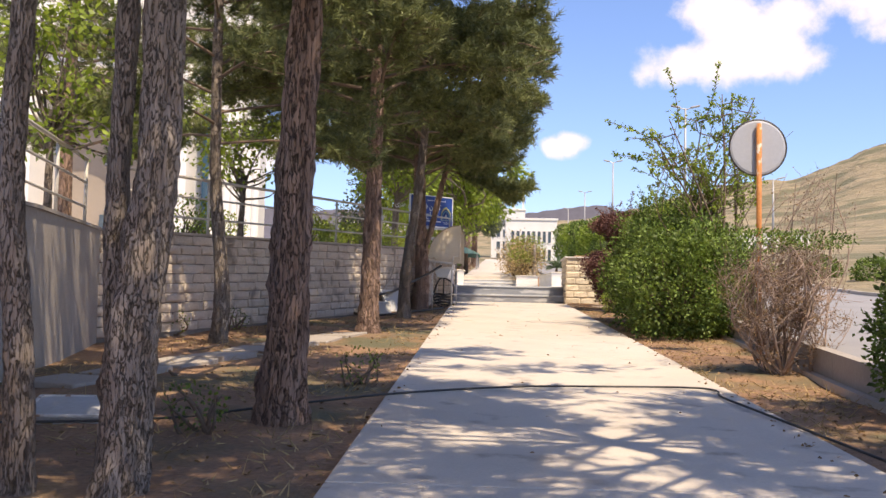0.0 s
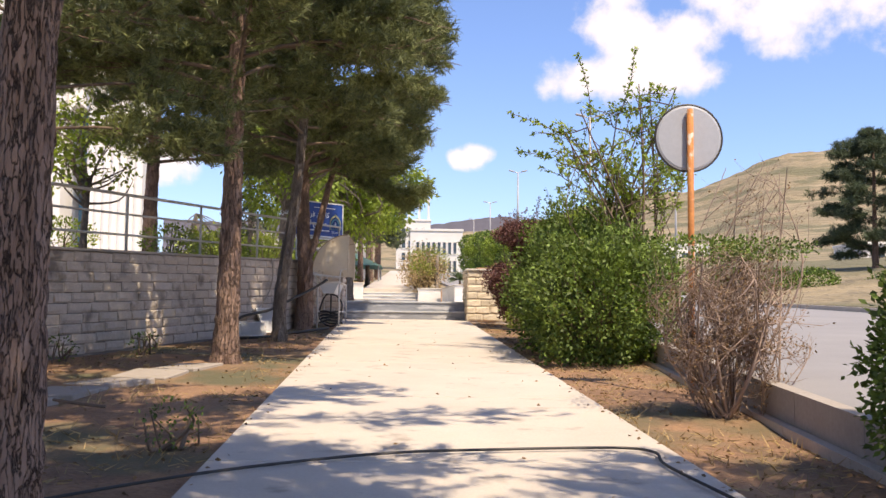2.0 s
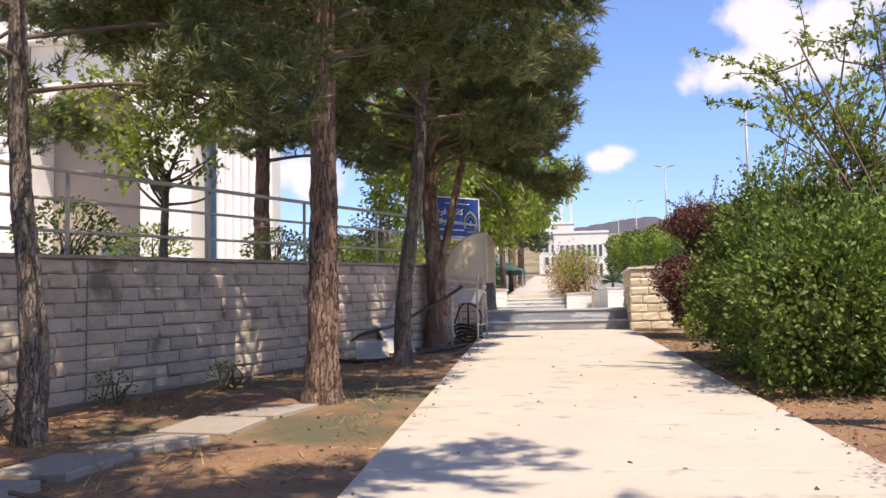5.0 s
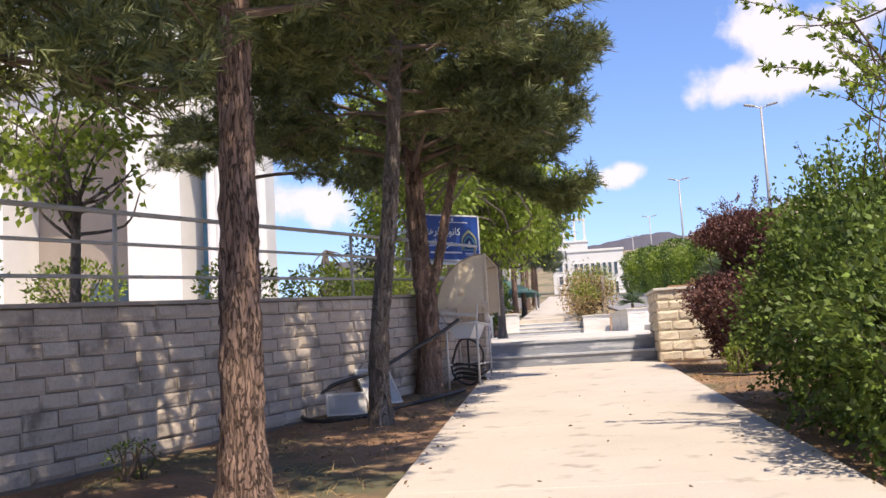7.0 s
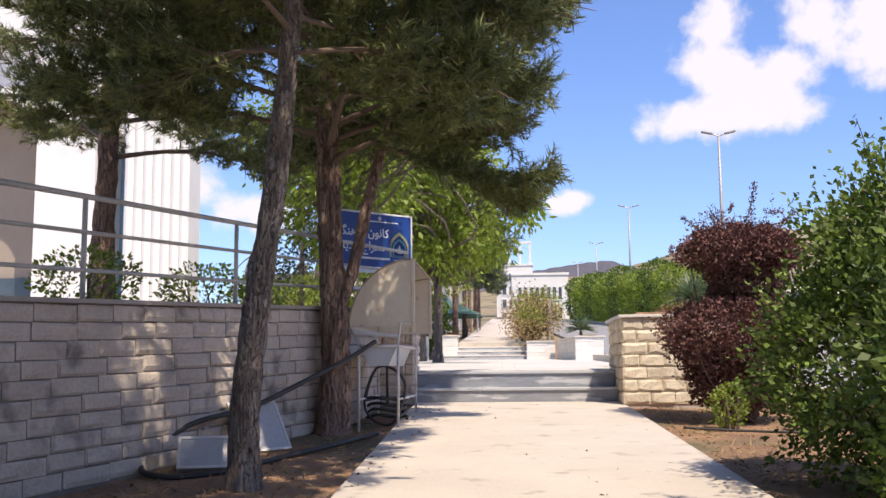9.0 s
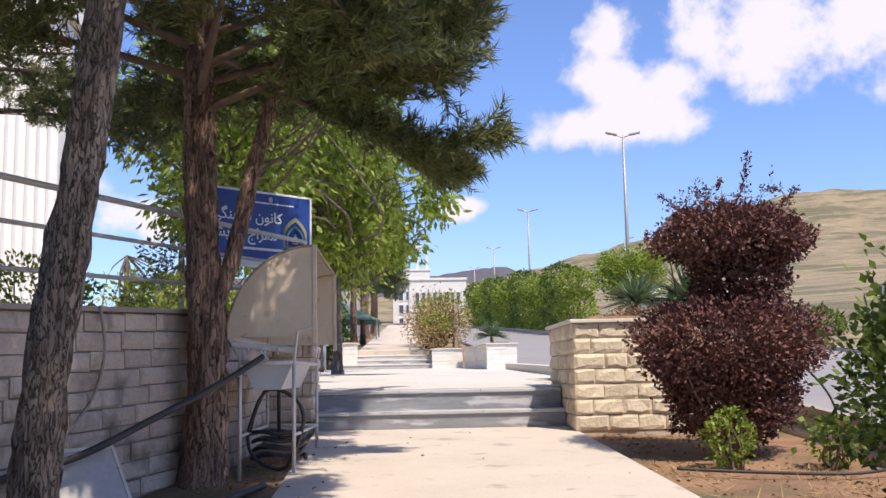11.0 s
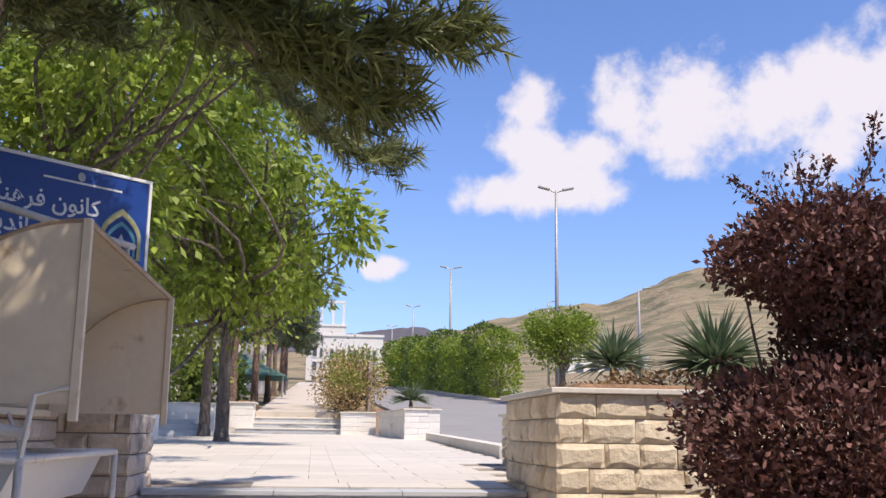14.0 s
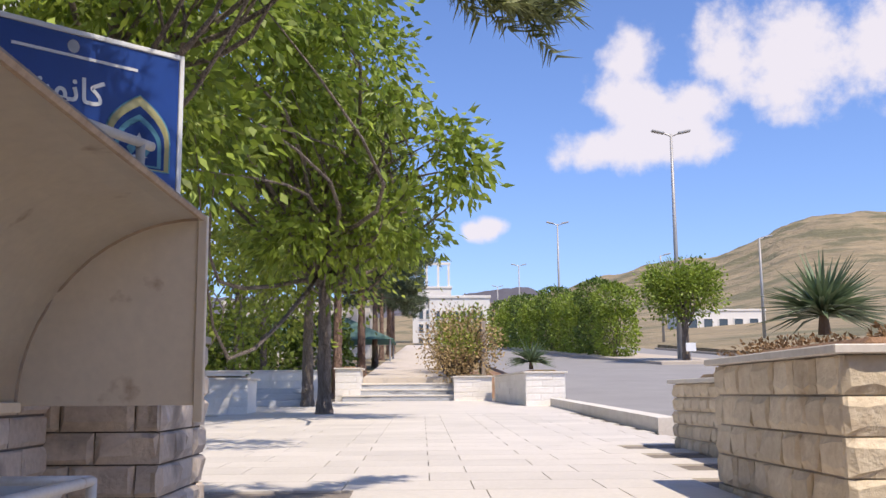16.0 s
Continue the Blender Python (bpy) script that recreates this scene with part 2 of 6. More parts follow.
M_SIGNWHITE = material("white_sign_vinyl", (0.78, 0.80, 0.82), (0.70, 0.72, 0.75), 2.0, 20, 0.4, 0)
M_SIGNTEAL = material("light_blue_sign_vinyl", (0.16, 0.42, 0.55), (0.12, 0.34, 0.46), 2.0, 20, 0.4, 0)
M_SIGNGOLD = material("pale_gold_sign_vinyl", (0.62, 0.58, 0.30), (0.50, 0.47, 0.24), 2.0, 20, 0.4, 0)
M_POLE = material("galvanised_pole", (0.42, 0.41, 0.40), (0.32, 0.31, 0.30), 1.0, 12, 0.5, 0.1, 0.004, metal=0.3)
M_WINDOW = material("dark_window_glass", (0.05, 0.07, 0.09), (0.08, 0.10, 0.12), 0.5, 4, 0.08, 0)
M_BLUEGLASS = material("blue_tinted_glass", (0.10, 0.22, 0.32), (0.14, 0.28, 0.38), 0.5, 4, 0.08, 0)
M_BOARD = material("old_white_panel", (0.50, 0.49, 0.48), (0.38, 0.37, 0.35), 2.0, 20, 0.6, 0.2, 0.004)
M_ROOFGREEN = material("faded_green_awning", (0.20, 0.34, 0.30), (0.15, 0.26, 0.23), 1.0, 10, 0.7, 0.1, 0.01)
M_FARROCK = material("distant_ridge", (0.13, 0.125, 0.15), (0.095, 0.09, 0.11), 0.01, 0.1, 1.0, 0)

# ---- mesh helpers ----


def link_bm(name, bm, mat, parent=None, label="", smooth=False):
    me = bpy.data.meshes.new(name)
    bm.to_mesh(me)
    bm.free()
    me.materials.append(mat)
    if smooth:
        me.shade_smooth()
    ob = new(name, me)
    if parent is not None:
        ob.parent = parent
    if label:
        ob["label"] = label
    return ob


def part(name, bm, mat, parent, label="", smooth=False):
    return link_bm(name, bm, mat, parent, label, smooth)


def from_arrays(name, verts, faces, mat, parent=None, label="", smooth=False):
    """verts (n,3) and faces (m,3 or 4) as arrays."""
    me = bpy.data.meshes.new(name)
    verts, faces = np.asarray(verts, dtype=np.float32), np.asarray(faces, dtype=np.int32)
    k = faces.shape[1]
    me.vertices.add(len(verts))
    me.vertices.foreach_set("co", verts.ravel())
    me.loops.add(faces.size)
    me.loops.foreach_set("vertex_index", faces.ravel())
    me.polygons.add(len(faces))
    me.polygons.foreach_set("loop_start", np.arange(0, faces.size, k, dtype=np.int32))
    me.update(calc_edges=True)
    me.validate()
    me.materials.append(mat)
    if smooth:
        me.shade_smooth()
    ob = new(name, me)
    if parent is not None:
        ob.parent = parent
    if label:
        ob["label"] = label
    return ob


def box(bm, x0, x1, y0, y1, z0, z1, bevel=0.0, m=None):
    made = bmesh.ops.create_cube(bm, size=1.0)["verts"]
    for v in made:
        v.co = Vector((x0 + (v.co.x + 0.5) * (x1 - x0), y0 + (v.co.y + 0.5) * (y1 - y0), z0 + (v.co.z + 0.5) * (z1 - z0)))
    if bevel:
        edges = list({e for v in made for e in v.link_edges})
        made = [v for v in bmesh.ops.bevel(bm, geom=edges, offset=bevel, segments=1, affect="EDGES")["verts"]]
    if m is not None:
        for v in made:
            v.co = m @ v.co
    return bm


def prism(bm, loop, z0, z1):
    """An upright prism over a plan loop; z0 and z1 are numbers or functions of (x, y)."""
    f0 = z0 if callable(z0) else (lambda x, y: z0)
    f1 = z1 if callable(z1) else (lambda x, y: z1)
    lo = [bm.verts.new((x, y, f0(x, y))) for x, y in loop]
    hi = [bm.verts.new((x, y, f1(x, y))) for x, y in loop]
    bm.faces.new(list(reversed(lo)))
    bm.faces.new(hi)
    n = len(loop)
    for i in range(n):
        bm.faces.new((lo[i], lo[(i + 1) % n], hi[(i + 1) % n], hi[i]))
    bmesh.ops.recalc_face_normals(bm, faces=bm.faces)
    return bm


def tube_arrays(points, radii, sides=8, rough=0.0, rng=None):
    pts = [Vector(p) for p in points]
    verts, faces = [], []
    for i, p in enumerate(pts):
        d = (pts[min(i + 1, len(pts) - 1)] - pts[max(i - 1, 0)]).normalized()
        side = d.cross(Vector((0.31, 0.87, 0.12) if abs(d.z) > 0.8 else (0, 0, 1))).normalized()
        up = side.cross(d)
        for k in range(sides):
            a = 2 * math.pi * k / sides
            r = radii[i] * (1 + (rough * (rng.random() - 0.5) if rough else 0))
            verts.append(p + (side * math.cos(a) + up * math.sin(a)) * r)
    n = len(pts)
    for i in range(n - 1):
        for k in range(sides):
            a, b = i * sides + k, i * sides + (k + 1) % sides
            faces.append((a, b, b + sides, a + sides))
    return [tuple(v) for v in verts], faces


def tube(bm, points, radii, sides=8):
    if isinstance(radii, (int, float)):
        radii = [radii] * len(points)
    v, f = tube_arrays(points, radii, sides)
    vs = [bm.verts.new(p) for p in v]
    for q in f:
        bm.faces.new([vs[i] for i in q])
    bm.faces.new(list(reversed(vs[:sides])))
    bm.faces.new(vs[-sides:])
    bmesh.ops.recalc_face_normals(bm, faces=bm.faces)
    return bm


def bent(points, steps=6):
    """A smooth line through the points."""
    pts = [Vector(p) for p in points]
    out = []
    for i in range(len(pts) - 1):
        p0, p1, p2, p3 = pts[max(i - 1, 0)], pts[i], pts[i + 1], pts[min(i + 2, len(pts) - 1)]
        for k in range(steps):
            t = k / steps
            out.append(0.5 * ((2 * p1) + (p2 - p0) * t + (2 * p0 - 5 * p1 + 4 * p2 - p3) * t * t + (3 * p1 - p0 - 3 * p2 + p3) * t ** 3))
    return out + [pts[-1]]


# ---- ground levels ----


def prof(y):
    """Level of the ground along the walk."""
    return float(np.interp(y, [-400, -60, 29, 50, 85, 220, 400], [-6, -3.0, 1.45, 2.2, 4.5, 13.2, 22]))


def landing_z(y):
    return 1.96 + 0.016 * (y - 29)


def road_z(y):
    return prof(y) + float(np.interp(y, [-60, 27, 34, 60], [0.3, 0.3, 0.1, 0.05]))


def kerb_x(y):
    return 5.25 + 0.055 * (y - 8)


def wall_x(y):
    return -2.3 + 0.30 * (y - 20)


def wall_top(y):
    return 2.60 + 0.042 * (y - 20)


def path_l(y):
    return 0.62 - 0.016 * y


def path_r(y):
    return 4.12 - 0.018 * y


AZ = [-180, -60, -20, 0, 2, 5.5, 8.5, 12.5, 17, 18.6, 20.4, 22, 24.5, 27, 31, 40, 60, 180]
EL = [2, 2, 3.0, 4.6, 4.9, 5.3, 5.9, 6.8, 7.5, 8.1, 9.0, 9.45, 9.55, 9.2, 8.4, 7.4, 6.0, 2]


def ground_z(x, y):
    r = math.hypot(x - 1.5, y - 15)
    near = prof(y) - 0.04 + 0.05 * noise.noise((x * 0.5, y * 0.5, 0)) + 0.025 * noise.noise((x * 2.1, y * 2.1, 3))
    if y > 29:
        near -= 0.06
    if 28 < y < 61 and -10 < x < 6.5:
        near = min(near, landing_z(y) - 0.25)
    near += 0.07 * max(0.0, x - 22)
    if r < 140:
        return near
    az = math.degrees(math.atan2(x - 1.5, y - 15))
    el = float(np.interp(az, AZ, EL))
    far = 2.2 + math.tan(radians(el)) * min(r, 950) + (6 * noise.noise((x * 0.008, y * 0.008, 7)) + 5 * noise.noise((x * 0.022, y * 0.022, 2)) + 2.5 * noise.noise((x * 0.06, y * 0.06, 4))) * min(1, r / 800)
    if r > 950:
        far -= (r - 950) * 0.15
    k = min(1.0, (r - 140) / 760)
    k = k * k * (3 - 2 * k)
    return near * (1 - k) + far * k if k < 1 else far

# ---- large structure ----
# ground: one sheet out to the hills, fine near the walk
xs = np.unique(np.concatenate([np.linspace(-1500, -60, 40), np.linspace(-60, -8, 30), np.linspace(-8, 8, 65), np.linspace(8, 60, 30), np.linspace(60, 700, 110), np.linspace(700, 1600, 20)]))
ys = np.unique(np.concatenate([np.linspace(-400, -20, 24), np.linspace(-20, 32, 130), np.linspace(32, 140, 50), np.linspace(140, 1300, 130)]))
gv = [(x, y, ground_z(x, y) if not (-40 < y < 29 and x > kerb_x(y) + 0.3 and x < 30) else prof(y) - 0.1) for y in ys for x in xs]
nx = len(xs)
gf = [(j * nx + i, j * nx + i + 1, (j + 1) * nx + i + 1, (j + 1) * nx + i) for j in range(len(ys) - 1) for i in range(nx - 1)]
ground = from_arrays("ground", gv, gf, M_SOIL, None, smooth=True)
ground.data.materials.append(M_HILL)
far_idx = np.array([1 if math.hypot(gv[f[0]][0], gv[f[0]][1] - 15) > 60 else 0 for f in gf], dtype=np.int32)
ground.data.polygons.foreach_set("material_index", far_idx)
tagged(ground, "dry brown soil rising to bare grassy hills", "ground", kind="structure")

# blue-grey ridge behind the nearer hills, distance haze put into its colour
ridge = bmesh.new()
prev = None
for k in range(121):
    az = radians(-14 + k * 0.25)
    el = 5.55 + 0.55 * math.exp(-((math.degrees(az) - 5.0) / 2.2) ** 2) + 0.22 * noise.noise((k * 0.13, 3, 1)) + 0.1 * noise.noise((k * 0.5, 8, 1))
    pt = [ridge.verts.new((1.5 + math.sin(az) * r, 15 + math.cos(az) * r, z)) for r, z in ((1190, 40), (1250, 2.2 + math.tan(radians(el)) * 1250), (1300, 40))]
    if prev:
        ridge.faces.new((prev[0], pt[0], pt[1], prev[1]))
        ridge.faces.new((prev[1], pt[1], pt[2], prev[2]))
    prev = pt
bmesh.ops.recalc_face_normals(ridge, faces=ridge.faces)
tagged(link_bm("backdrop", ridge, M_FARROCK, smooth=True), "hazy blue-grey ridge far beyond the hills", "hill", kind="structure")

# concrete path in cast bays with open joints
path = tagged(new("path"), "pale concrete walkway with thin cracks and dust", "path", kind="structure")
bays = [-14, -10.5, -7, -3.5, 0.2, 4.3, 8.4, 12.0, 15.9, 19.4, 23.2, 28.72]
for y0, y1 in zip(bays, bays[1:]):
    bm = bmesh.new()
    loop = [(path_l(y0), y0 + 0.006), (path_r(y0), y0 + 0.006), (path_r(y1), y1 - 0.006), (path_l(y1), y1 - 0.006)]
    prism(bm, loop, lambda x, y: prof(y) - 0.25, lambda x, y: prof(y) + 0.015)
    bmesh.ops.bevel(bm, geom=[e for e in bm.edges if all(v.co.z > prof(v.co.y) for v in e.verts)], offset=0.012, segments=1, affect="EDGES")
    part("slab", bm, M_CONCRETE, path)

# road beyond the planted bed, on a low retaining edge
bm = bmesh.new()
yy = list(np.concatenate([np.linspace(-80, 30, 30), np.linspace(31, 140, 50)]))


def road_l(y):
    return kerb_x(y) + 0.16 if y < 29 else float(np.interp(y, [29, 36, 52, 58, 140], [kerb_x(29) + 0.16, 5.5, 5.9, 6.0, 3.5]))


def road_r(y):
    return float(np.interp(y, [-80, 20, 60, 90, 140], [17, 18.5, 21, 24, 25]))


row = []
for y in yy:
    row.append((bm.verts.new((road_l(y), y, road_z(y))), bm.verts.new((road_r(y), y, road_z(y) + 0.02)),
                bm.verts.new((road_l(y), y, road_z(y) - 0.5)), bm.verts.new((road_r(y), y, road_z(y) - 0.5))))
for a, b in zip(row, row[1:]):
    bm.faces.new((a[0], a[1], b[1], b[0]))
    bm.faces.new((a[2], a[0], b[0], b[2]))
    bm.faces.new((a[1], a[3], b[3], b[1]))
bmesh.ops.recalc_face_normals(bm, faces=bm.faces)
tagged(link_bm("road", bm, M_ASPHALT), "pale sun-bleached asphalt road", "road", kind="structure")

edge = tagged(new("retaining_edge"), "low concrete retaining edge between bed and road", "kerb", kind="structure")
y = -20.0
while y < 28:
    y1 = y + 1.5
    bm = bmesh.new()
    prism(bm, [(kerb_x(y), y + 0.005), (kerb_x(y) + 0.15, y + 0.005), (kerb_x(y1) + 0.15, y1 - 0.005), (kerb_x(y1), y1 - 0.005)],
          lambda x, q: prof(q) - 0.3, lambda x, q: prof(q) + 0.33)
    part("kerb_block", bm, M_PLASTER, edge)
    bm = bmesh.new()
    prism(bm, [(kerb_x(y) - 0.11, y + 0.005), (kerb_x(y) - 0.004, y + 0.005), (kerb_x(y1) - 0.004, y1 - 0.005), (kerb_x(y1) - 0.11, y1 - 0.005)],
          lambda x, q: prof(q) - 0.3, lambda x, q: prof(q) + 0.03)
    part("edging_strip", bm, M_KERB, edge, "pale concrete strip")
    y = y1

far_kerb = tagged(new("far_kerb"), "pale kerb stones across the road", "kerb", kind="structure")
y = 0.0
while y < 120:
    y1 = y + 3.0
    bm = bmesh.new()
    prism(bm, [(road_r(y), y), (road_r(y) + 0.3, y), (road_r(y1) + 0.3, y1 - 0.02), (road_r(y1), y1 - 0.02)], lambda x, q: road_z(q) - 0.4, lambda x, q: road_z(q) + 0.2)
    part("kerb_stone", bm, M_KERB, far_kerb)
    y = y1
verge = bmesh.new()
prism(verge, [(road_r(q) + 0.3, q) for q in range(0, 121, 10)] + [(60, 120), (60, 0)], lambda x, q: road_z(q) - 0.6, lambda x, q: road_z(q) + 0.15 + 0.07 * max(0, x - 20))
tagged(link_bm("verge", verge, M_HILL), "dry grass verge beyond the road", "ground", kind="structure")

# marble steps and the paved landing
stairs = tagged(new("front_steps"), "two wide grey veined marble steps", "steps", kind="structure")
SX0, SX1 = 0.17, 3.56
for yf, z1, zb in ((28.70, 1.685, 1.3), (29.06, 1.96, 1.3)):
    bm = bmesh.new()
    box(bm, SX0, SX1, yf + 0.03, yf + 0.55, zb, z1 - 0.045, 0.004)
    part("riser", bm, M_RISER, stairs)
    xa = SX0
    for k in range(3):
        xb = SX0 + (SX1 - SX0) * (k + 1) / 3
        bm = bmesh.new()
        box(bm, xa + 0.002, xb - 0.002, yf, yf + 0.40, z1 - 0.045, z1, 0.006)
        part("tread", bm, M_MARBLE, stairs)
        xa = xb

landing = tagged(new("landing"), "broad landing of pale stone paving", "pavement", kind="structure")
bm = bmesh.new()
prism(bm, [(-9, 29.75), (0.17, 29.75), (0.17, 29.47), (3.56, 29.47), (3.56, 30.1), (4.5, 30.1), (4.6, 36.8), (5.4, 37.2), (5.6, 52), (4.5, 60), (-9, 60)], lambda x, q: 1.2, lambda x, q: landing_z(q) - 0.012)
part("bed", bm, M_MORTAR, landing)

# left: blockwork retaining wall with a raised terrace behind it
U = Vector((0.30, 1.0, 0.042))
UH = Vector((0.30, 1.0, 0)).normalized()
NRM = Vector((1.0, -0.30, 0)).normalized()
WY0, WY1 = 12.9, 26.2
wall = tagged(new("wall_left"), "grey block retaining wall with a thin dark coping", "wall", kind="structure")
bm = bmesh.new()
back = -NRM * 0.35
pts = [(wall_x(WY0), WY0), (wall_x(WY1), WY1), (wall_x(WY1) + back.x, WY1 + back.y), (wall_x(WY0) + back.x, WY0 + back.y)]
prism(bm, pts, lambda x, q: prof(q) - 0.5, lambda x, q: wall_top(q))
part("core", bm, M_MORTAR, wall)
bm = bmesh.new()
o = NRM * 0.06
pts = [(wall_x(WY0) + o.x, WY0 + o.y), (wall_x(WY1) + o.x, WY1 + o.y), (wall_x(WY1) + back.x, WY1 + back.y), (wall_x(WY0) + back.x, WY0 + back.y)]
prism(bm, pts, lambda x, q: wall_top(q) + 0.003, lambda x, q: wall_top(q) + 0.045)
part("coping", bm, M_PLASTER, wall, "thin dark weathered coping")

stub = tagged(new("wall_return"), "grey block return of the retaining wall behind the trough", "wall", kind="structure")
bm = bmesh.new()
prism(bm, [(-0.85, 26.22), (-0.47, 26.22), (-0.47, 28.63), (-0.85, 28.63)], 1.0, 2.88)
part("core", bm, M_MORTAR, stub)

bend = tagged(new("wall_bend"), "plain grey plastered return of the retaining wall", "wall", kind="structure")
bm = bmesh.new()
prism(bm, [(-4.43, 12.92), (-3.62, 9.2), (-3.2, 4.0), (-3.0, -12), (-3.4, -12), (-3.6, 4.0), (-4.0, 9.2), (-4.75, 12.95)], lambda x, q: prof(q) - 0.5, lambda x, q: 2.30 + 0.01 * (q - 12.9))
part("face", bm, M_PLASTER, bend)
bm = bmesh.new()
prism(bm, [(-4.40, 12.85), (-3.58, 9.2), (-3.16, 4.0), (-2.96, -12), (-3.4, -12), (-3.6, 4.0), (-4.0, 9.2), (-4.75, 12.9)], lambda x, q: 2.303 + 0.01 * (q - 12.9), lambda x, q: 2.345 + 0.01 * (q - 12.9))
part("coping", bm, M_PLASTER, bend)

terrace = bmesh.new()
prism(terrace, [(-3.35, -12), (-3.55, 4), (-3.95, 9.2), (-4.7, 13.0)] + [(wall_x(q) - 0.34, q + 0.1) for q in (14, 18, 22, 26)] + [(-0.86, 28.6), (-0.9, 29.7), (-9, 29.8), (-9, 60), (-60, 60), (-60, -12)],
      lambda x, q: -2.5, lambda x, q: (2.2 + 0.03 * (max(q, 10) - 10)))
tagged(link_bm("terrace", terrace, M_CONCRETE), "raised terrace behind the retaining wall", "terrace", kind="structure")

# ---- block and stone pieces ----


def stone_mesh(name, mat, rng, bulge=0.06, jag=0.02):
    """A unit block, x along its length, front at -y, with a pillowed face."""
    bm = bmesh.new()
    fx, fz = [0, rng.uniform(0.04, 0.12), rng.uniform(0.3, 0.7), rng.uniform(0.88, 0.96), 1], [0, rng.uniform(0.1, 0.3), rng.uniform(0.7, 0.92), 1]
    g = [[bm.verts.new((x + (rng.uniform(-jag, jag) if 0 < i < 4 else 0), (0 if i in (0, 4) or j in (0, 3) else -bulge * rng.uniform(0.2, 1.5)), z + (rng.uniform(-jag, jag) * 2 if 0 < j < 3 else 0)))
          for i, x in enumerate(fx)] for j, z in enumerate(fz)]
    for j in range(3):
        for i in range(4):
            bm.faces.new((g[j][i], g[j][i + 1], g[j + 1][i + 1], g[j + 1][i]))
    bk = [bm.verts.new(p) for p in ((0, 1, 0), (1, 1, 0), (1, 1, 1), (0, 1, 1))]
    bm.faces.new([*g[0][::-1], bk[0], bk[1]])
    bm.faces.new([*g[3], bk[2], bk[3]])
    bm.faces.new([g[j][0] for j in range(4)] + [bk[3], bk[0]])
    bm.faces.new([g[j][4] for j in (3, 2, 1, 0)] + [bk[1], bk[2]])
    me = bpy.data.meshes.new(name)
    bm.to_mesh(me)
    bm.free()
    me.materials.append(mat)
    return me


RB = random.Random(5)
BLOCKS = [stone_mesh("wall_block", M_WALLSTONE, RB, 0.5, 0.02) for _ in range(5)]
CREAMS = [stone_mesh("split_stone", M_CREAM, RB, 0.42, 0.06) for _ in range(6)]
SLABS = [stone_mesh("planter_slab", M_WHITESLAB, RB, 0.12, 0.005) for _ in range(2)]


def lay(parent, meshes, origin, along, height, depth, courses, length, unit, rng, out, gap=0.012, name="brick", slope=Vector((0, 0, 0))):
    """Lays courses of blocks on a face: origin at its lower start, along a unit vector, out the outward normal."""
    ch = height / courses
    count = 0
    for c in range(courses):
        s = -unit * (0.5 if c % 2 else 0.0) * rng.uniform(0.7, 1.0)
        while s < length - 0.02:
            w = unit * rng.uniform(0.8, 1.25)
            a, b = max(s, 0.0), min(s + w, length)
            if length - b < 0.12:
                b = length
            if b - a > 0.03:
                ob = new(name, rng.choice(meshes))
                p = origin + (along + slope) * a + Vector((0, 0, c * ch + gap * 0.5)) + out * (depth * rng.uniform(0.3, 0.6))
                x, z = (along + slope) * (b - a - gap), Vector((0, 0, ch - gap))
                yv = -out * depth
                ob.parent = parent
                ob.matrix_basis = Matrix(((x.x, yv.x, z.x, p.x), (x.y, yv.y, z.y, p.y), (x.z, yv.z, z.z, p.z), (0, 0, 0, 1)))
                count += 1
            s = b if b == length else s + w
    return count


def stone_planter(name, label, x0, x1, y0, y1, zb, zt, courses, unit, meshes, cap, core, seed, fill=True, cap_out=0.05):
    rng = random.Random(seed)
    ob = tagged(new(name), label, "planter")
    bm = bmesh.new()
    box(bm, x0 + 0.03, x1 - 0.03, y0 + 0.03, y1 - 0.03, zb - 0.3, zt - 0.045)
    part("core", bm, core, ob)
    h = zt - 0.05 - zb
    lay(ob, meshes, Vector((x0, y0 + 0.03, zb)), Vector((1, 0, 0)), h, 0.045, courses, x1 - x0, unit, rng, Vector((0, -1, 0)), gap=0.008, name="stone")
    lay(ob, meshes, Vector((x0 + 0.03, y1, zb)), Vector((0, -1, 0)), h, 0.045, courses, y1 - y0, unit * 0.8, rng, Vector((-1, 0, 0)), name="stone")
    if name == "pier":
        lay(ob, meshes, Vector((x1 - 0.03, y0, zb)), Vector((0, 1, 0)), h, 0.045, courses, y1 - y0, unit * 0.8, rng, Vector((1, 0, 0)), name="stone")
    bm = bmesh.new()
    box(bm, x0 - cap_out, x1 + cap_out, y0 - cap_out, y1 + cap_out, zt - 0.046, zt, 0.006)
    part("cap", bm, cap, ob, "pale flat cap stone")
    if fill:
        bm = bmesh.new()
        box(bm, x0 + 0.25, x1 - 0.2, y0 + 0.25, y1 - 0.2, zt - 0.02, zt + 0.05, 0.03)
        part("soil", bm, M_SOIL, ob)
    return ob


# ---- plants ----


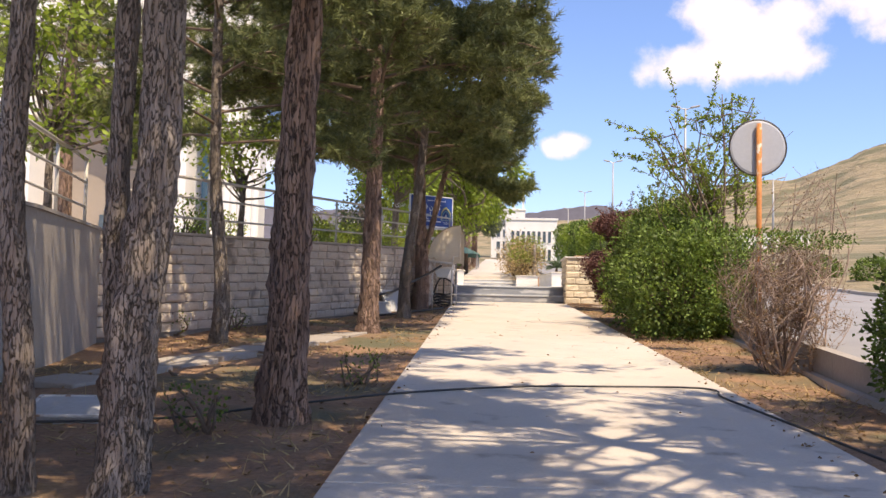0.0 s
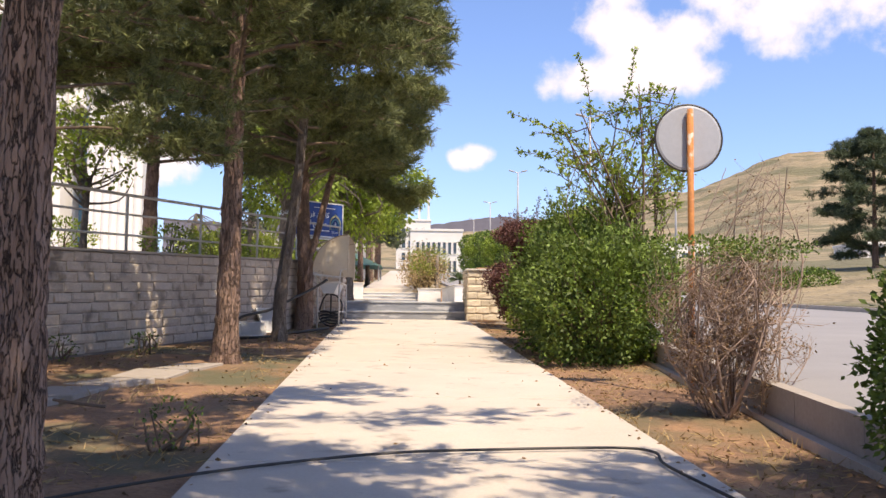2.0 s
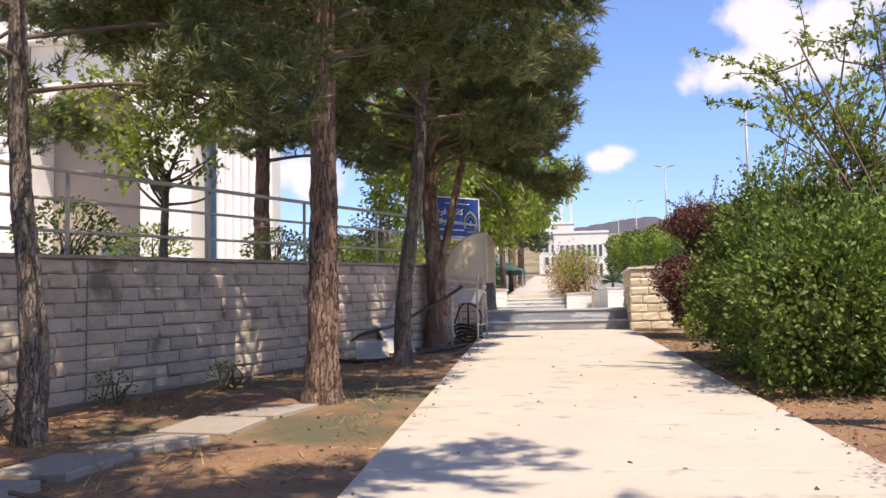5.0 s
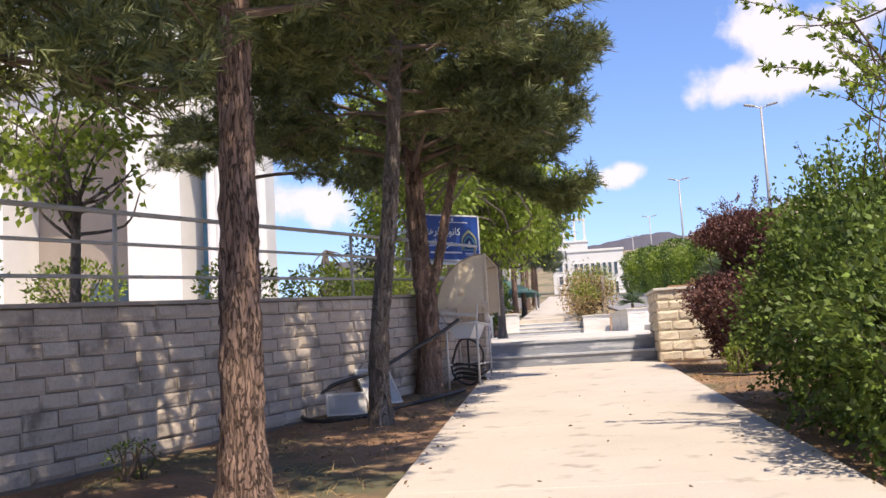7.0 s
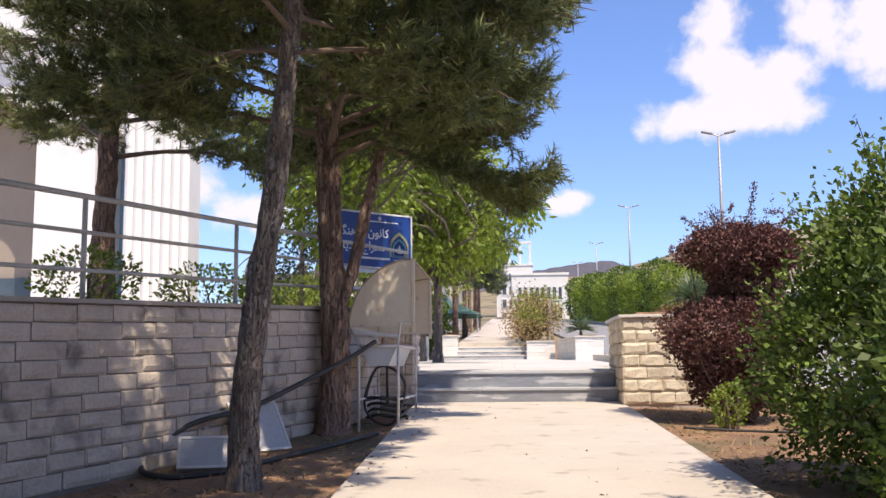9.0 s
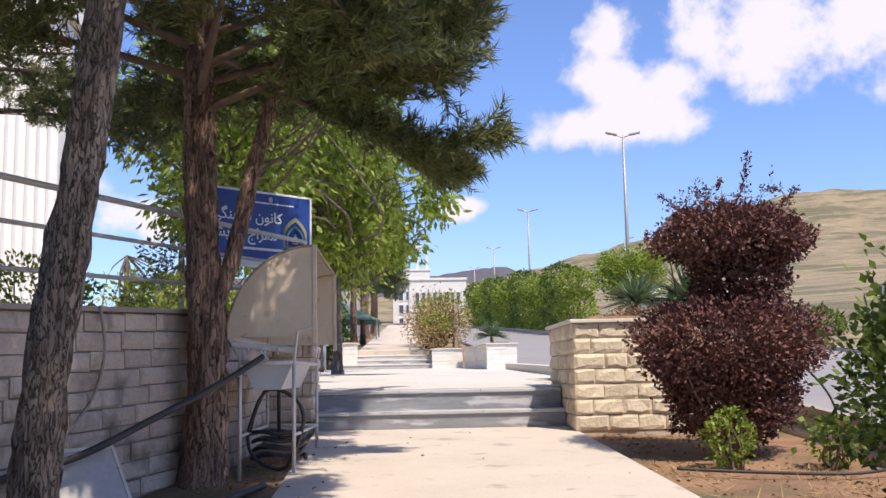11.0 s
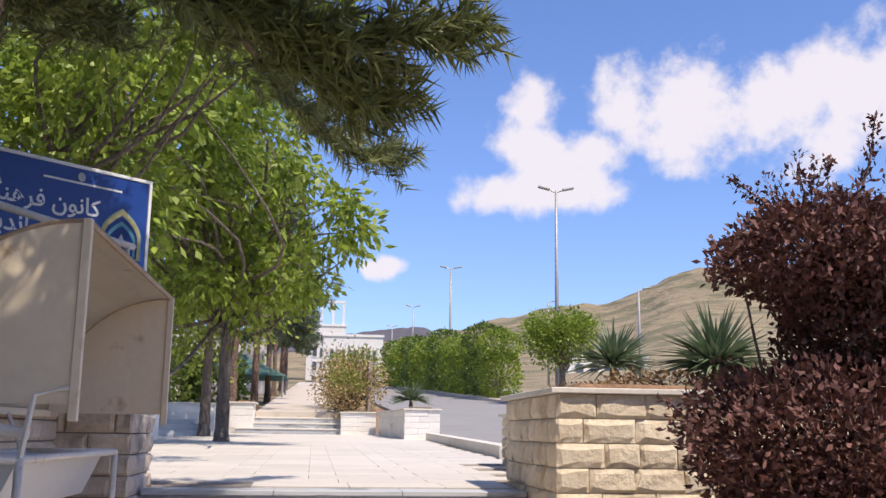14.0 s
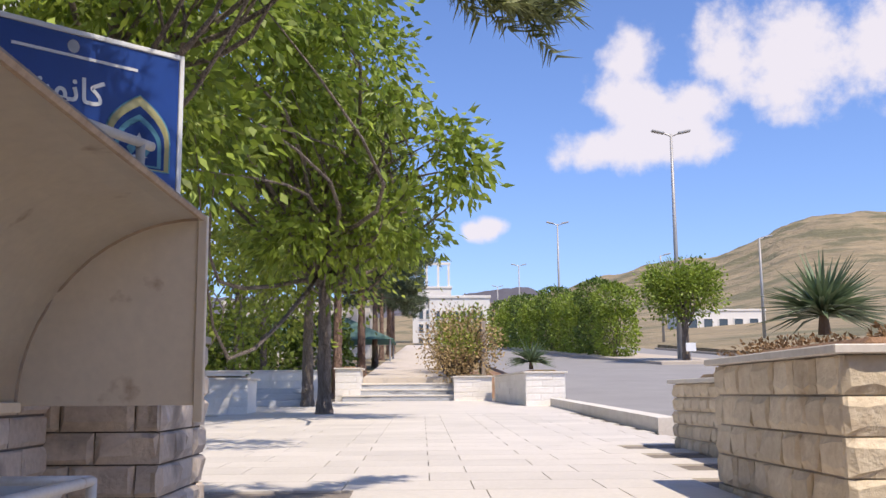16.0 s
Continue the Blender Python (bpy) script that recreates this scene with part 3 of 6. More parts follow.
def soup(name, centers, dirs, length, width, mat, rng, parent, label="", kind="leaf"):
    """Many small leaves: centres (n,3), directions (n,3). One joined mesh."""
    n = len(centers)
    d = dirs / (np.linalg.norm(dirs, axis=1, keepdims=True) + 1e-9)
    r = rng.normal(size=(n, 3))
    s = np.cross(d, r)
    s /= np.linalg.norm(s, axis=1, keepdims=True) + 1e-9
    ln = length * rng.uniform(0.65, 1.25, (n, 1))
    wd = width * rng.uniform(0.7, 1.2, (n, 1))
    if kind == "needle":
        v = np.stack([centers - s * wd * 0.5, centers + s * wd * 0.5, centers + d * ln], 1).reshape(-1, 3)
        f = np.arange(3 * n).reshape(n, 3)
    else:
        u = np.cross(s, d)
        mid = centers + d * ln * 0.45 + u * wd * 0.18
        v = np.stack([centers, mid + s * wd * 0.5, centers + d * ln, mid - s * wd * 0.5], 1).reshape(-1, 3)
        f = np.arange(4 * n).reshape(n, 4)
    return from_arrays(name, v, f, mat, parent, label)


def tubes(name, lines, mat, parent, sides=5, rough=0.0, label=""):
    """lines: list of (points, radii). One joined mesh."""
    rng = random.Random(3)
    vs, fs = [], []
    for pts, rad in lines:
        v, f = tube_arrays(pts, rad, sides, rough, rng)
        k = len(vs)
        vs += v
        fs += [tuple(i + k for i in q) for q in f]
    return from_arrays(name, vs, fs, mat, parent, label, smooth=True)


def interp_line(pts, z):
    for a, b in zip(pts, pts[1:]):
        if a[2] <= z <= b[2]:
            t = (z - a[2]) / (b[2] - a[2])
            return Vector(a).lerp(Vector(b), t)
    return Vector(pts[-1] if z > pts[-1][2] else pts[0])


def trunk_mesh(pts, r0, r1, parent, bark, seed, name="trunk", sides=30, flare=1.25):
    rng = random.Random(seed)
    line = bent(pts, 26)
    n = len(line)
    vs, fs = [], []
    for i, p in enumerate(line):
        t = i / (n - 1)
        r = (r0 + (r1 - r0) * t) * (1 + (flare - 1) * max(0, 1 - t * 7))
        for k in range(sides):
            a = 2 * math.pi * k / sides
            q = noise.noise((math.cos(a) * 2.2 + seed, math.sin(a) * 2.2, p.z * 1.6)) * 0.18 + noise.noise((math.cos(a) * 7 + seed, math.sin(a) * 7, p.z * 6.0)) * 0.22
            rr = r * (1 + q + rng.uniform(-0.04, 0.04))
            vs.append((p.x + math.cos(a) * rr, p.y + math.sin(a) * rr, p.z))
    for i in range(n - 1):
        for k in range(sides):
            a, b = i * sides + k, i * sides + (k + 1) % sides
            fs.append((a, b, b + sides, a + sides))
    return from_arrays(name, vs, fs, bark, parent, smooth=True)


def pine(name, label, pts, r0, r1, z0, z1, reach, limbs, tufts, seed, bark=M_BARK, needles=34, needle_len=0.15, needle_w=0.02, mat=M_NEEDLE, lean=(0, 0), forks=(), group="pines beside the path", extra=(), east=None):
    """A pine: trunk line, then limbs between z0 and z1 with side twigs that end in brushes of needles. east(z) bounds the crown over the path."""
    ob = tagged(new(name), label, "tree", group)
    rng = np.random.default_rng(seed)
    trunk_mesh(pts, r0, r1, ob, bark, seed)
    for fp, fr0, fr1 in forks:
        trunk_mesh(fp, fr0, fr1, ob, bark, seed + 3, "fork", 14, 1.0)
    lines, cent, dirs = [], [], []
    side_twigs = max(4, int(2.3 * tufts / limbs / 4))
    brush = needle_len * 2.2
    for i in range(limbs):
        t = (i + rng.uniform(0, 0.8)) / limbs
        z = z0 + (z1 - z0) * t
        st = interp_line(pts, z)
        if z > pts[-1][2]:
            st = Vector(pts[-1])
        a = i * 2.4 + rng.uniform(-0.5, 0.5)
        ln = reach * (0.55 + 0.9 * math.sin(math.pi * min(1, 0.22 + 0.78 * t))) * rng.uniform(0.75, 1.08) * (1.0 if t < 0.75 else 1.5 - 0.66 * t)
        if east and math.cos(a) > 0.05:
            ln = min(ln, max(0.5, (east(z) - st.x) / math.cos(a)) * rng.uniform(0.88, 1.0))
        end = st + Vector((math.cos(a) * ln + lean[0] * t, math.sin(a) * ln + lean[1] * t, ln * rng.uniform(-0.08, 0.28)))
        mid = st.lerp(end, 0.5) + Vector((0, 0, 0.08 * ln))
        lines.append((bent([st, mid, end], 4), list(np.linspace(max(0.02, r1 * 0.45), 0.008, 9))))
        for k in range(side_twigs):
            f = 1.0 if k == 0 else rng.uniform(0.18, 1.0) ** 0.75
            p = st.lerp(mid, f * 2) if f < 0.5 else mid.lerp(end, f * 2 - 1)
            b = a + (-1 if k % 2 else 1) * rng.uniform(0.3, 1.25) * (0.3 if k == 0 else 1)
            tl = min(1.0, 0.42 * ln) * rng.uniform(0.35, 1.0) * (1.15 - 0.45 * f)
            tip = p + Vector((math.cos(b), math.sin(b), rng.uniform(-0.35, 0.5))) * tl
            if k % 2 == 0:
                lines.append(([p, p.lerp(tip, 0.5) + Vector((0, 0, -0.02)), tip], [0.012, 0.009, 0.005]))
            for j in range(4):
                g = 1.0 if j == 0 else rng.uniform(0.3, 1.0)
                o = p.lerp(tip, g) + Vector(rng.normal(size=3)) * 0.07
                if east and o.x > east(o.z) + 0.15:
                    continue
                cent.append(o)
                dirs.append((Vector((math.cos(b), math.sin(b), 0.45)) + Vector(rng.normal(size=3)) * 0.55).normalized())
    for line in extra:
        q = bent(line, 10)
        lines.append((q, list(np.linspace(0.035, 0.008, len(q)))))
        for p in q[len(q) // 5:]:
            for _ in range(5):
                off = Vector(rng.normal(size=3)) * Vector((0.16, 0.16, 0.1)).length * 0.45
                cent.append(p + off * 0.6)
                dirs.append((Vector((0.8, 0.4, 0.35)) + off.normalized() * 0.9).normalized())
    tubes("limbwork", lines, M_TWIG, ob, 5)
    ax = np.repeat(np.array(dirs), needles, 0)
    c = np.repeat(np.array(cent), needles, 0) + ax * rng.uniform(-0.5, 0.5, (len(ax), 1)) * brush
    rad = rng.normal(size=ax.shape)
    rad -= ax * (rad * ax).sum(1, keepdims=True)
    rad /= np.linalg.norm(rad, axis=1, keepdims=True) + 1e-9
    soup("foliage", c, ax * rng.uniform(0.4, 1.0, (len(ax), 1)) + rad * 0.75, needle_len, needle_w, mat, rng, ob, "dense green needle tufts", "needle")
    return ob


def leafy_tree(name, label, pts, r0, r1, blobs, leaves, size, mat, seed, bark=M_BARKGREY, group="", limbs=7, sides=14, droop=0.0, clump=1.0, limb_r=0.55, per_clump=55, slim=0.6):
    """A broadleaf tree: trunk, limbs to each clump, leaves in uneven clumps. blobs: (x, y, z, rx, ry, rz)."""
    ob = tagged(new(name), label, "tree", group)
    rng = np.random.default_rng(seed)
    trunk_mesh(pts, r0, r1, ob, bark, seed, sides=sides)
    lines, cc, dd = [], [], []
    top = Vector(pts[-1])
    vol = sum(b[3] * b[4] * b[5] for b in blobs)
    for bx, by, bz, rx, ry, rz in blobs:
        n = max(12, int(leaves * rx * ry * rz / vol))
        k = max(5, n // per_clump)
        ctr = rng.normal(size=(k, 3))
        ctr /= np.linalg.norm(ctr, axis=1, keepdims=True)
        ctr *= rng.uniform(0.25, 1.0, (k, 1)) ** 0.5
        ctr = ctr * np.array([rx, ry, rz]) + np.array([bx, by, bz])
        for q in ctr[:: max(1, k // limbs)]:
            st = interp_line(pts, top.z - rng.uniform(0, 0.35) * (top.z - pts[0][2])) if bz > top.z - 1.5 else top
            e = Vector(q)
            mid = st.lerp(e, 0.5) + Vector(rng.normal(size=3)) * 0.15 * (e - st).length
            lines.append((bent([st, mid, e], 4), list(np.linspace(r1 * limb_r, 0.006, 9))))
        own = rng.integers(0, k, n)
        sp = clump * (0.17 * (rx * ry * rz) ** (1 / 3) + 0.06)
        off = rng.normal(size=(n, 3)) * sp
        cc.append(ctr[own] + off)
        dv = off / (np.linalg.norm(off, axis=1, keepdims=True) + 1e-9) + (ctr[own] - np.array([bx, by, bz])) * 0.6 + rng.normal(size=(n, 3)) * 0.7
        dv[:, 2] -= droop
        dd.append(dv)
    if lines:
        tubes("limbwork", lines, bark if bark is not M_BARK else M_TWIG, ob, 5)
    soup("foliage", np.concatenate(cc), np.concatenate(dd), size, size * slim, mat, rng, ob, "uneven clumps of leaves")
    return ob


def bush(name, label, blobs, leaves, size, mat, seed, base, twig_mat=M_TWIG, stems=14, shoots=0, group="", category="bush", shell=0.55, boxy=2.0, spray=0.0, stem_r=0.022, twist=0.07, lumps=0.2):
    """A shrub of leaves on stems; blobs (x, y, z, rx, ry, rz); boxy above 2 squares the outline, shoots stick out on top."""
    ob = tagged(new(name), label, category, group)
    rng = np.random.default_rng(seed)
    lines, cc, dd = [], [], []
    area = sum((b[3] * b[4] * b[5]) ** (2 / 3) for b in blobs)
    for bi, (bx, by, bz, rx, ry, rz) in enumerate(blobs):
        n = int(leaves * (rx * ry * rz) ** (2 / 3) / area)
        d = rng.normal(size=(n, 3))
        d /= np.linalg.norm(d, axis=1, keepdims=True)
        q = (np.abs(d) ** boxy).sum(1, keepdims=True) ** (-1 / boxy)
        lump = np.array([noise.noise((v[0] * 2.4 + bi, v[1] * 2.4, v[2] * 2.4 + seed)) + 0.6 * noise.noise((v[0] * 7 + bi, v[1] * 7, v[2] * 7 + seed)) for v in d])[:, None]
        rad = q * (1 + lumps * lump) * (shell + (1 - shell) * rng.uniform(0, 1, (n, 1)) ** 0.6) * (1 + np.abs(rng.normal(size=(n, 1))) * spray)
        pos = d * rad * np.array([rx, ry, rz]) + np.array([bx, by, bz])
        cc.append(pos)
        dd.append(d + rng.normal(size=(n, 3)) * 0.75 + np.array([0, 0, 0.25]))
        b0 = Vector(base)
        for k in range(stems):
            v = Vector(d[k]) * 0.92
            e = Vector((bx + v.x * rx, by + v.y * ry, bz + abs(v.z) * rz * 0.9))
            s0 = b0 + Vector((rng.uniform(-0.12, 0.12), rng.uniform(-0.12, 0.12), 0))
            mid = s0.lerp(e, 0.5) + Vector(rng.normal(size=3)) * twist
            lines.append((bent([s0, mid, e], 4), list(np.linspace(stem_r, stem_r * 0.25, 9))))
        for k in range(shoots):
            a = rng.uniform(0, 6.28)
            s0 = Vector((bx + math.cos(a) * rx * 0.5, by + math.sin(a) * ry * 0.5, bz + rz * 0.7))
            e = s0 + Vector((math.cos(a) * 0.4 + 0.15, math.sin(a) * 0.3, rng.uniform(0.35, 1.0))) * rz * 0.9
            lines.append(([s0, s0.lerp(e, 0.5), e], [0.008, 0.006, 0.003]))
            m = 26
            t = rng.uniform(0, 1, (m, 1))
            cc.append(np.array(s0) + (np.array(e) - np.array(s0)) * t + rng.normal(size=(m, 3)) * 0.02)
            dd.append(rng.normal(size=(m, 3)) + np.array([0, 0, 0.6]))
    tubes("stemwork", lines, twig_mat, ob, 5)
    if leaves:
        soup("foliage", np.concatenate(cc), np.concatenate(dd), size, size * 0.62, mat, rng, ob)
    return ob


def branchy(name, label, base, blobs, mains, secs, twigs, r0, bark, seed, leaves=0, size=0.05, leaf_mat=None, shoots=(), category="bush", reach=0.3, kink=0.12):
    """A shrub of forking stems: main stems into the blobs, side branches off them, fine twigs off those, leaves near the tips."""
    ob = tagged(new(name), label, category)
    rng = np.random.default_rng(seed)
    b0 = Vector(base)
    lines, tips = [], []
    for i in range(mains):
        bx, by, bz, rx, ry, rz = blobs[i % len(blobs)]
        e = Vector((bx + rx * rng.uniform(-0.75, 0.75), by + ry * rng.uniform(-0.75, 0.75), bz + rz * rng.uniform(0.1, 0.85)))
        s0 = b0 + Vector((rng.uniform(-1, 1), rng.uniform(-1, 1), 0)) * r0 * 1.5
        m1 = s0.lerp(e, 0.4) + Vector(rng.normal(size=3)) * kink * (e - s0).length + Vector((0, 0, 0.06))
        stem = bent([s0, m1, e], 7)
        lines.append((stem, list(np.linspace(r0, r0 * 0.22, len(stem)))))
        for j in range(secs):
            f = rng.uniform(0.3, 1.0)
            p = stem[int(f * (len(stem) - 1))]
            d = rng.normal(size=3)
            d /= np.linalg.norm(d)
            q = Vector((bx + d[0] * rx * 0.95, by + d[1] * ry * 0.95, bz + d[2] * rz * 0.95))
            q = p.lerp(q, rng.uniform(0.45, 1.0))
            m2 = p.lerp(q, 0.5) + Vector(rng.normal(size=3)) * kink * (q - p).length
            br = bent([p, m2, q], 4)
            lines.append((br, list(np.linspace(r0 * 0.3, r0 * 0.1, len(br)))))
            for _ in range(twigs):
                g = br[int(rng.uniform(0.25, 1.0) * (len(br) - 1))]
                h = g + (Vector(rng.normal(size=3)) * 0.6 + (q - p).normalized() + Vector((0, 0, 0.35))).normalized() * reach * rng.uniform(0.4, 1.1)
                lines.append(([g, g.lerp(h, 0.5) + Vector(rng.normal(size=3)) * 0.015, h], [r0 * 0.1, r0 * 0.08, r0 * 0.045]))
                tips.append((g, h))
    for a, b in shoots:
        q = bent([a, Vector(a).lerp(Vector(b), 0.5) + Vector((0.05, 0, 0)), b], 5)
        lines.append((q, list(np.linspace(0.01, 0.004, len(q)))))
        tips += [(q[k], q[k + 1]) for k in range(len(q) - 1)]
    tubes("stemwork", lines, bark, ob, 5)
    if leaves:
        own = rng.integers(0, len(tips), leaves)
        ga, gb = np.array([t[0] for t in tips])[own], np.array([t[1] for t in tips])[own]
        c = ga + (gb - ga) * rng.uniform(0.2, 1.05, (leaves, 1)) + rng.normal(size=(leaves, 3)) * 0.018
        soup("foliage", c, (gb - ga) / reach + rng.normal(size=(leaves, 3)) * 0.7, size, size * 0.55, leaf_mat, rng, ob)
    return ob


def yucca(name, label, x, y, z, r, blades, seed, group="yuccas in the planters"):
    ob = tagged(new(name), label, "yucca", group)
    rng = np.random.default_rng(seed)
    bm = bmesh.new()
    tube(bm, [(x, y, z - 0.05), (x, y, z + 0.2 * r)], [0.09 * r, 0.06 * r], 8)
    part("stem", bm, M_TWIG, ob)
    vs, fs = [], []
    for i in range(blades):
        a, e = rng.uniform(0, 6.28), math.asin(rng.uniform(-0.15, 1.0))
        ln, w = r * rng.uniform(0.75, 1.1), 0.045 * r + 0.012
        d = np.array([math.cos(a) * math.cos(e), math.sin(a) * math.cos(e), math.sin(e)])
        s = np.cross(d, [0, 0, 1.0])
        s /= np.linalg.norm(s) + 1e-9
        o = np.array([x, y, z + 0.2 * r])
        k = len(vs)
        sag = np.array([0, 0, -0.12 * r * math.cos(e)])
        up = np.cross(s, d) * w * 0.4
        vs += [o - s * w * 0.3, o + s * w * 0.3, o + d * ln * 0.5 + s * w * 0.5 + up, o + d * ln * 0.5, o + d * ln * 0.5 - s * w * 0.5 + up, o + d * ln + sag]
        fs += [(k, k + 1, k + 2, k + 3), (k, k + 3, k + 4, k + 4), (k + 3, k + 2, k + 5, k + 5), (k + 4, k + 3, k + 5, k + 5)]
    tri = []
    for f in fs:
        tri.append((f[0], f[1], f[2]))
        if f[2] != f[3]:
            tri.append((f[0], f[2], f[3]))
    tagged(from_arrays("rosette", vs, tri, M_YUCCA, ob), kind="stuff")
    return ob

# ---- trees along the left of the path ----


def over_path(z):
    """How far the crowns reach over the path at a height."""
    return float(np.interp(z, [4.0, 4.6, 5.4, 6.1, 7.4, 9.5], [1.2, 1.55, 1.95, 2.4, 2.7, 2.0]))


PINE = "tall pine with flaking red-brown bark, rooted in dry soil"
pine("pine_tree", "tall pine with flaking red-brown bark close to the path", [(-0.22, 6.6, 0.25), (-0.16, 6.55, 1.5), (-0.13, 6.5, 2.6), (-0.06, 6.5, 4.2), (0.05, 6.5, 7.5)], 0.185, 0.10, 4.7, 8.8, 3.2, 28, 1700, 11, lean=(1.0, 0.8))
pine("pine_tree", PINE, [(-0.75, 15.9, 0.7), (-0.72, 15.9, 2.4), (-0.70, 15.9, 4.4), (-0.65, 15.9, 8.0)], 0.185, 0.09, 4.6, 9.0, 2.5, 34, 2200, 12, east=over_path)
pine("pine_tree", "slender pine with pale lichened bark", [(-0.57, 20.6, 0.95), (-0.55, 20.6, 2.0), (-0.32, 20.6, 3.7), (-0.2, 20.6, 5.0), (0.0, 20.6, 7.5)], 0.135, 0.07, 4.8, 8.8, 2.6, 34, 2500, 13, bark=M_BARKGREY, east=over_path)
pine("pine_tree", "forked dark pine with red-brown bark by the block wall", [(-0.55, 24.85, 1.1), (-0.52, 24.85, 2.4), (-0.62, 24.9, 4.2), (-0.68, 25.0, 6.3), (-0.6, 25.0, 8.2)], 0.20, 0.11, 4.75, 9.4, 3.0, 46, 3600, 14, east=over_path,
     forks=[([(-0.5, 24.8, 2.75), (-0.3, 24.85, 3.3), (0.02, 24.9, 4.7), (0.5, 25.1, 6.4)], 0.10, 0.06)],
     extra=[[(0.1, 24.95, 5.0), (0.9, 25.0, 4.75), (1.7, 25.0, 4.5), (2.35, 25.0, 4.62)], [(1.1, 25.0, 4.7), (1.6, 25.2, 4.35), (2.0, 25.4, 4.3)], [(0.2, 25.0, 5.4), (1.0, 26.8, 5.2), (1.7, 28.4, 5.0), (2.35, 29.4, 5.1)]])
pine("pine_tree", "pine with thin greyish trunk before the block wall", [(-2.72, 13.4, 0.55), (-2.70, 13.4, 1.6), (-2.86, 13.4, 3.4), (-2.9, 13.4, 7.0)], 0.135, 0.06, 3.6, 8.0, 2.3, 22, 950, 15, bark=M_BARKGREY)
pine("pine_tree", "crooked pine with pale scaly bark and a split trunk", [(-0.58, 4.1, 0.1), (-0.56, 4.1, 0.8), (-0.49, 4.1, 1.55), (-0.42, 4.1, 2.4), (-0.45, 4.1, 5.5)], 0.155, 0.10, 4.0, 7.6, 2.5, 22, 1200, 16, bark=M_BARKGREY,
     forks=[([(-0.60, 4.15, 0.7), (-0.70, 4.2, 1.5), (-0.68, 4.2, 3.2), (-0.75, 4.3, 5.0)], 0.075, 0.06)])
pine("pine_tree", "thin grey-barked pine under taller trees", [(-1.13, 4.0, 0.1), (-1.16, 4.0, 1.0), (-1.25, 4.0, 2.0), (-1.22, 4.0, 3.2), (-1.3, 4.0, 5.4)], 0.085, 0.06, 3.9, 7.0, 2.3, 18, 950, 17, bark=M_BARKGREY)
pine("pine_tree", "pine on the terrace behind the railing", [(-5.1, 28.2, 2.6), (-5.1, 28.2, 5.0), (-5.0, 28.2, 9.5)], 0.22, 0.12, 5.6, 11.0, 3.0, 26, 1500, 18)
pine("pine_tree", "pine beside the road", [(5.0, 2.6, 0.1), (5.0, 2.6, 3.0), (4.8, 2.6, 7.0)], 0.16, 0.09, 5.2, 8.8, 2.9, 30, 2000, 19)
pine("pine_tree", "dark pine on the terrace", [(-8.5, 20.5, 2.4), (-8.5, 20.5, 5.0), (-8.4, 20.5, 9.0)], 0.2, 0.1, 4.6, 10.0, 3.0, 22, 1200, 20)

leafy_tree("young_tree", "young broadleaf tree with a thin trunk on the terrace", [(-4.2, 19.9, 2.4), (-4.15, 19.85, 3.2), (-4.1, 19.8, 4.0)], 0.075, 0.05,
           [(-4.2, 19.8, 4.5, 1.1, 0.9, 0.55), (-4.5, 19.9, 5.2, 1.2, 1.0, 0.6), (-3.3, 19.7, 4.2, 0.5, 0.4, 0.25)], 1500, 0.13, M_LEAF, 31)
leafy_tree("young_tree", "young broadleaf tree behind the plastered wall", [(-4.6, 11.5, 2.1), (-4.55, 11.4, 3.0), (-4.5, 11.3, 3.8)], 0.06, 0.04,
           [(-4.7, 11.4, 3.9, 0.9, 0.8, 0.5), (-4.5, 11.2, 4.7, 1.0, 0.9, 0.6), (-3.6, 11.0, 3.4, 0.4, 0.4, 0.3)], 1300, 0.13, M_LEAF, 32)
leafy_tree("broadleaf_tree", "spreading tree with drooping yellow-green leaves beside the landing", [(-0.55, 44.5, 2.1), (-0.55, 44.4, 4.0), (-0.5, 43.6, 6.2)], 0.17, 0.10,
           [(1.9, 41, 6.9, 1.1, 1.2, 0.8), (1.2, 41, 8.1, 0.8, 0.9, 0.6), (0.9, 41.5, 5.9, 1.1, 1.3, 0.8), (-0.3, 42, 5.7, 1.5, 1.6, 0.9), (-0.4, 42, 7.6, 1.6, 1.6, 1.2), (-2.0, 40, 8.2, 2.2, 2.0, 1.6), (-2.4, 37, 6.3, 1.7, 1.5, 1.6), (-2.2, 36.5, 8.4, 2.0, 1.6, 1.4), (-0.6, 39, 9.6, 1.6, 1.6, 1.2), (-0.2, 44, 10.0, 1.6, 2.0, 1.4)],
           17000, 0.25, M_LEAF, 33, droop=0.8, clump=0.75, per_clump=32, slim=0.45)
leafy_tree("broadleaf_tree", "leafy tree behind the block pier overhanging the landing", [(-2.3, 34.6, 2.3), (-2.3, 34.5, 4.4), (-2.1, 34.2, 6.4)], 0.14, 0.09,
           [(-2.0, 34, 6.6, 1.3, 1.2, 1.0), (-0.8, 33, 7.7, 1.3, 1.2, 0.8), (0.9, 32, 8.0, 1.3, 1.1, 0.6), (-3.2, 35, 7.8, 1.6, 1.5, 1.2)], 7000, 0.2, M_LEAF, 35, droop=0.7, clump=0.75, per_clump=32, slim=0.45)
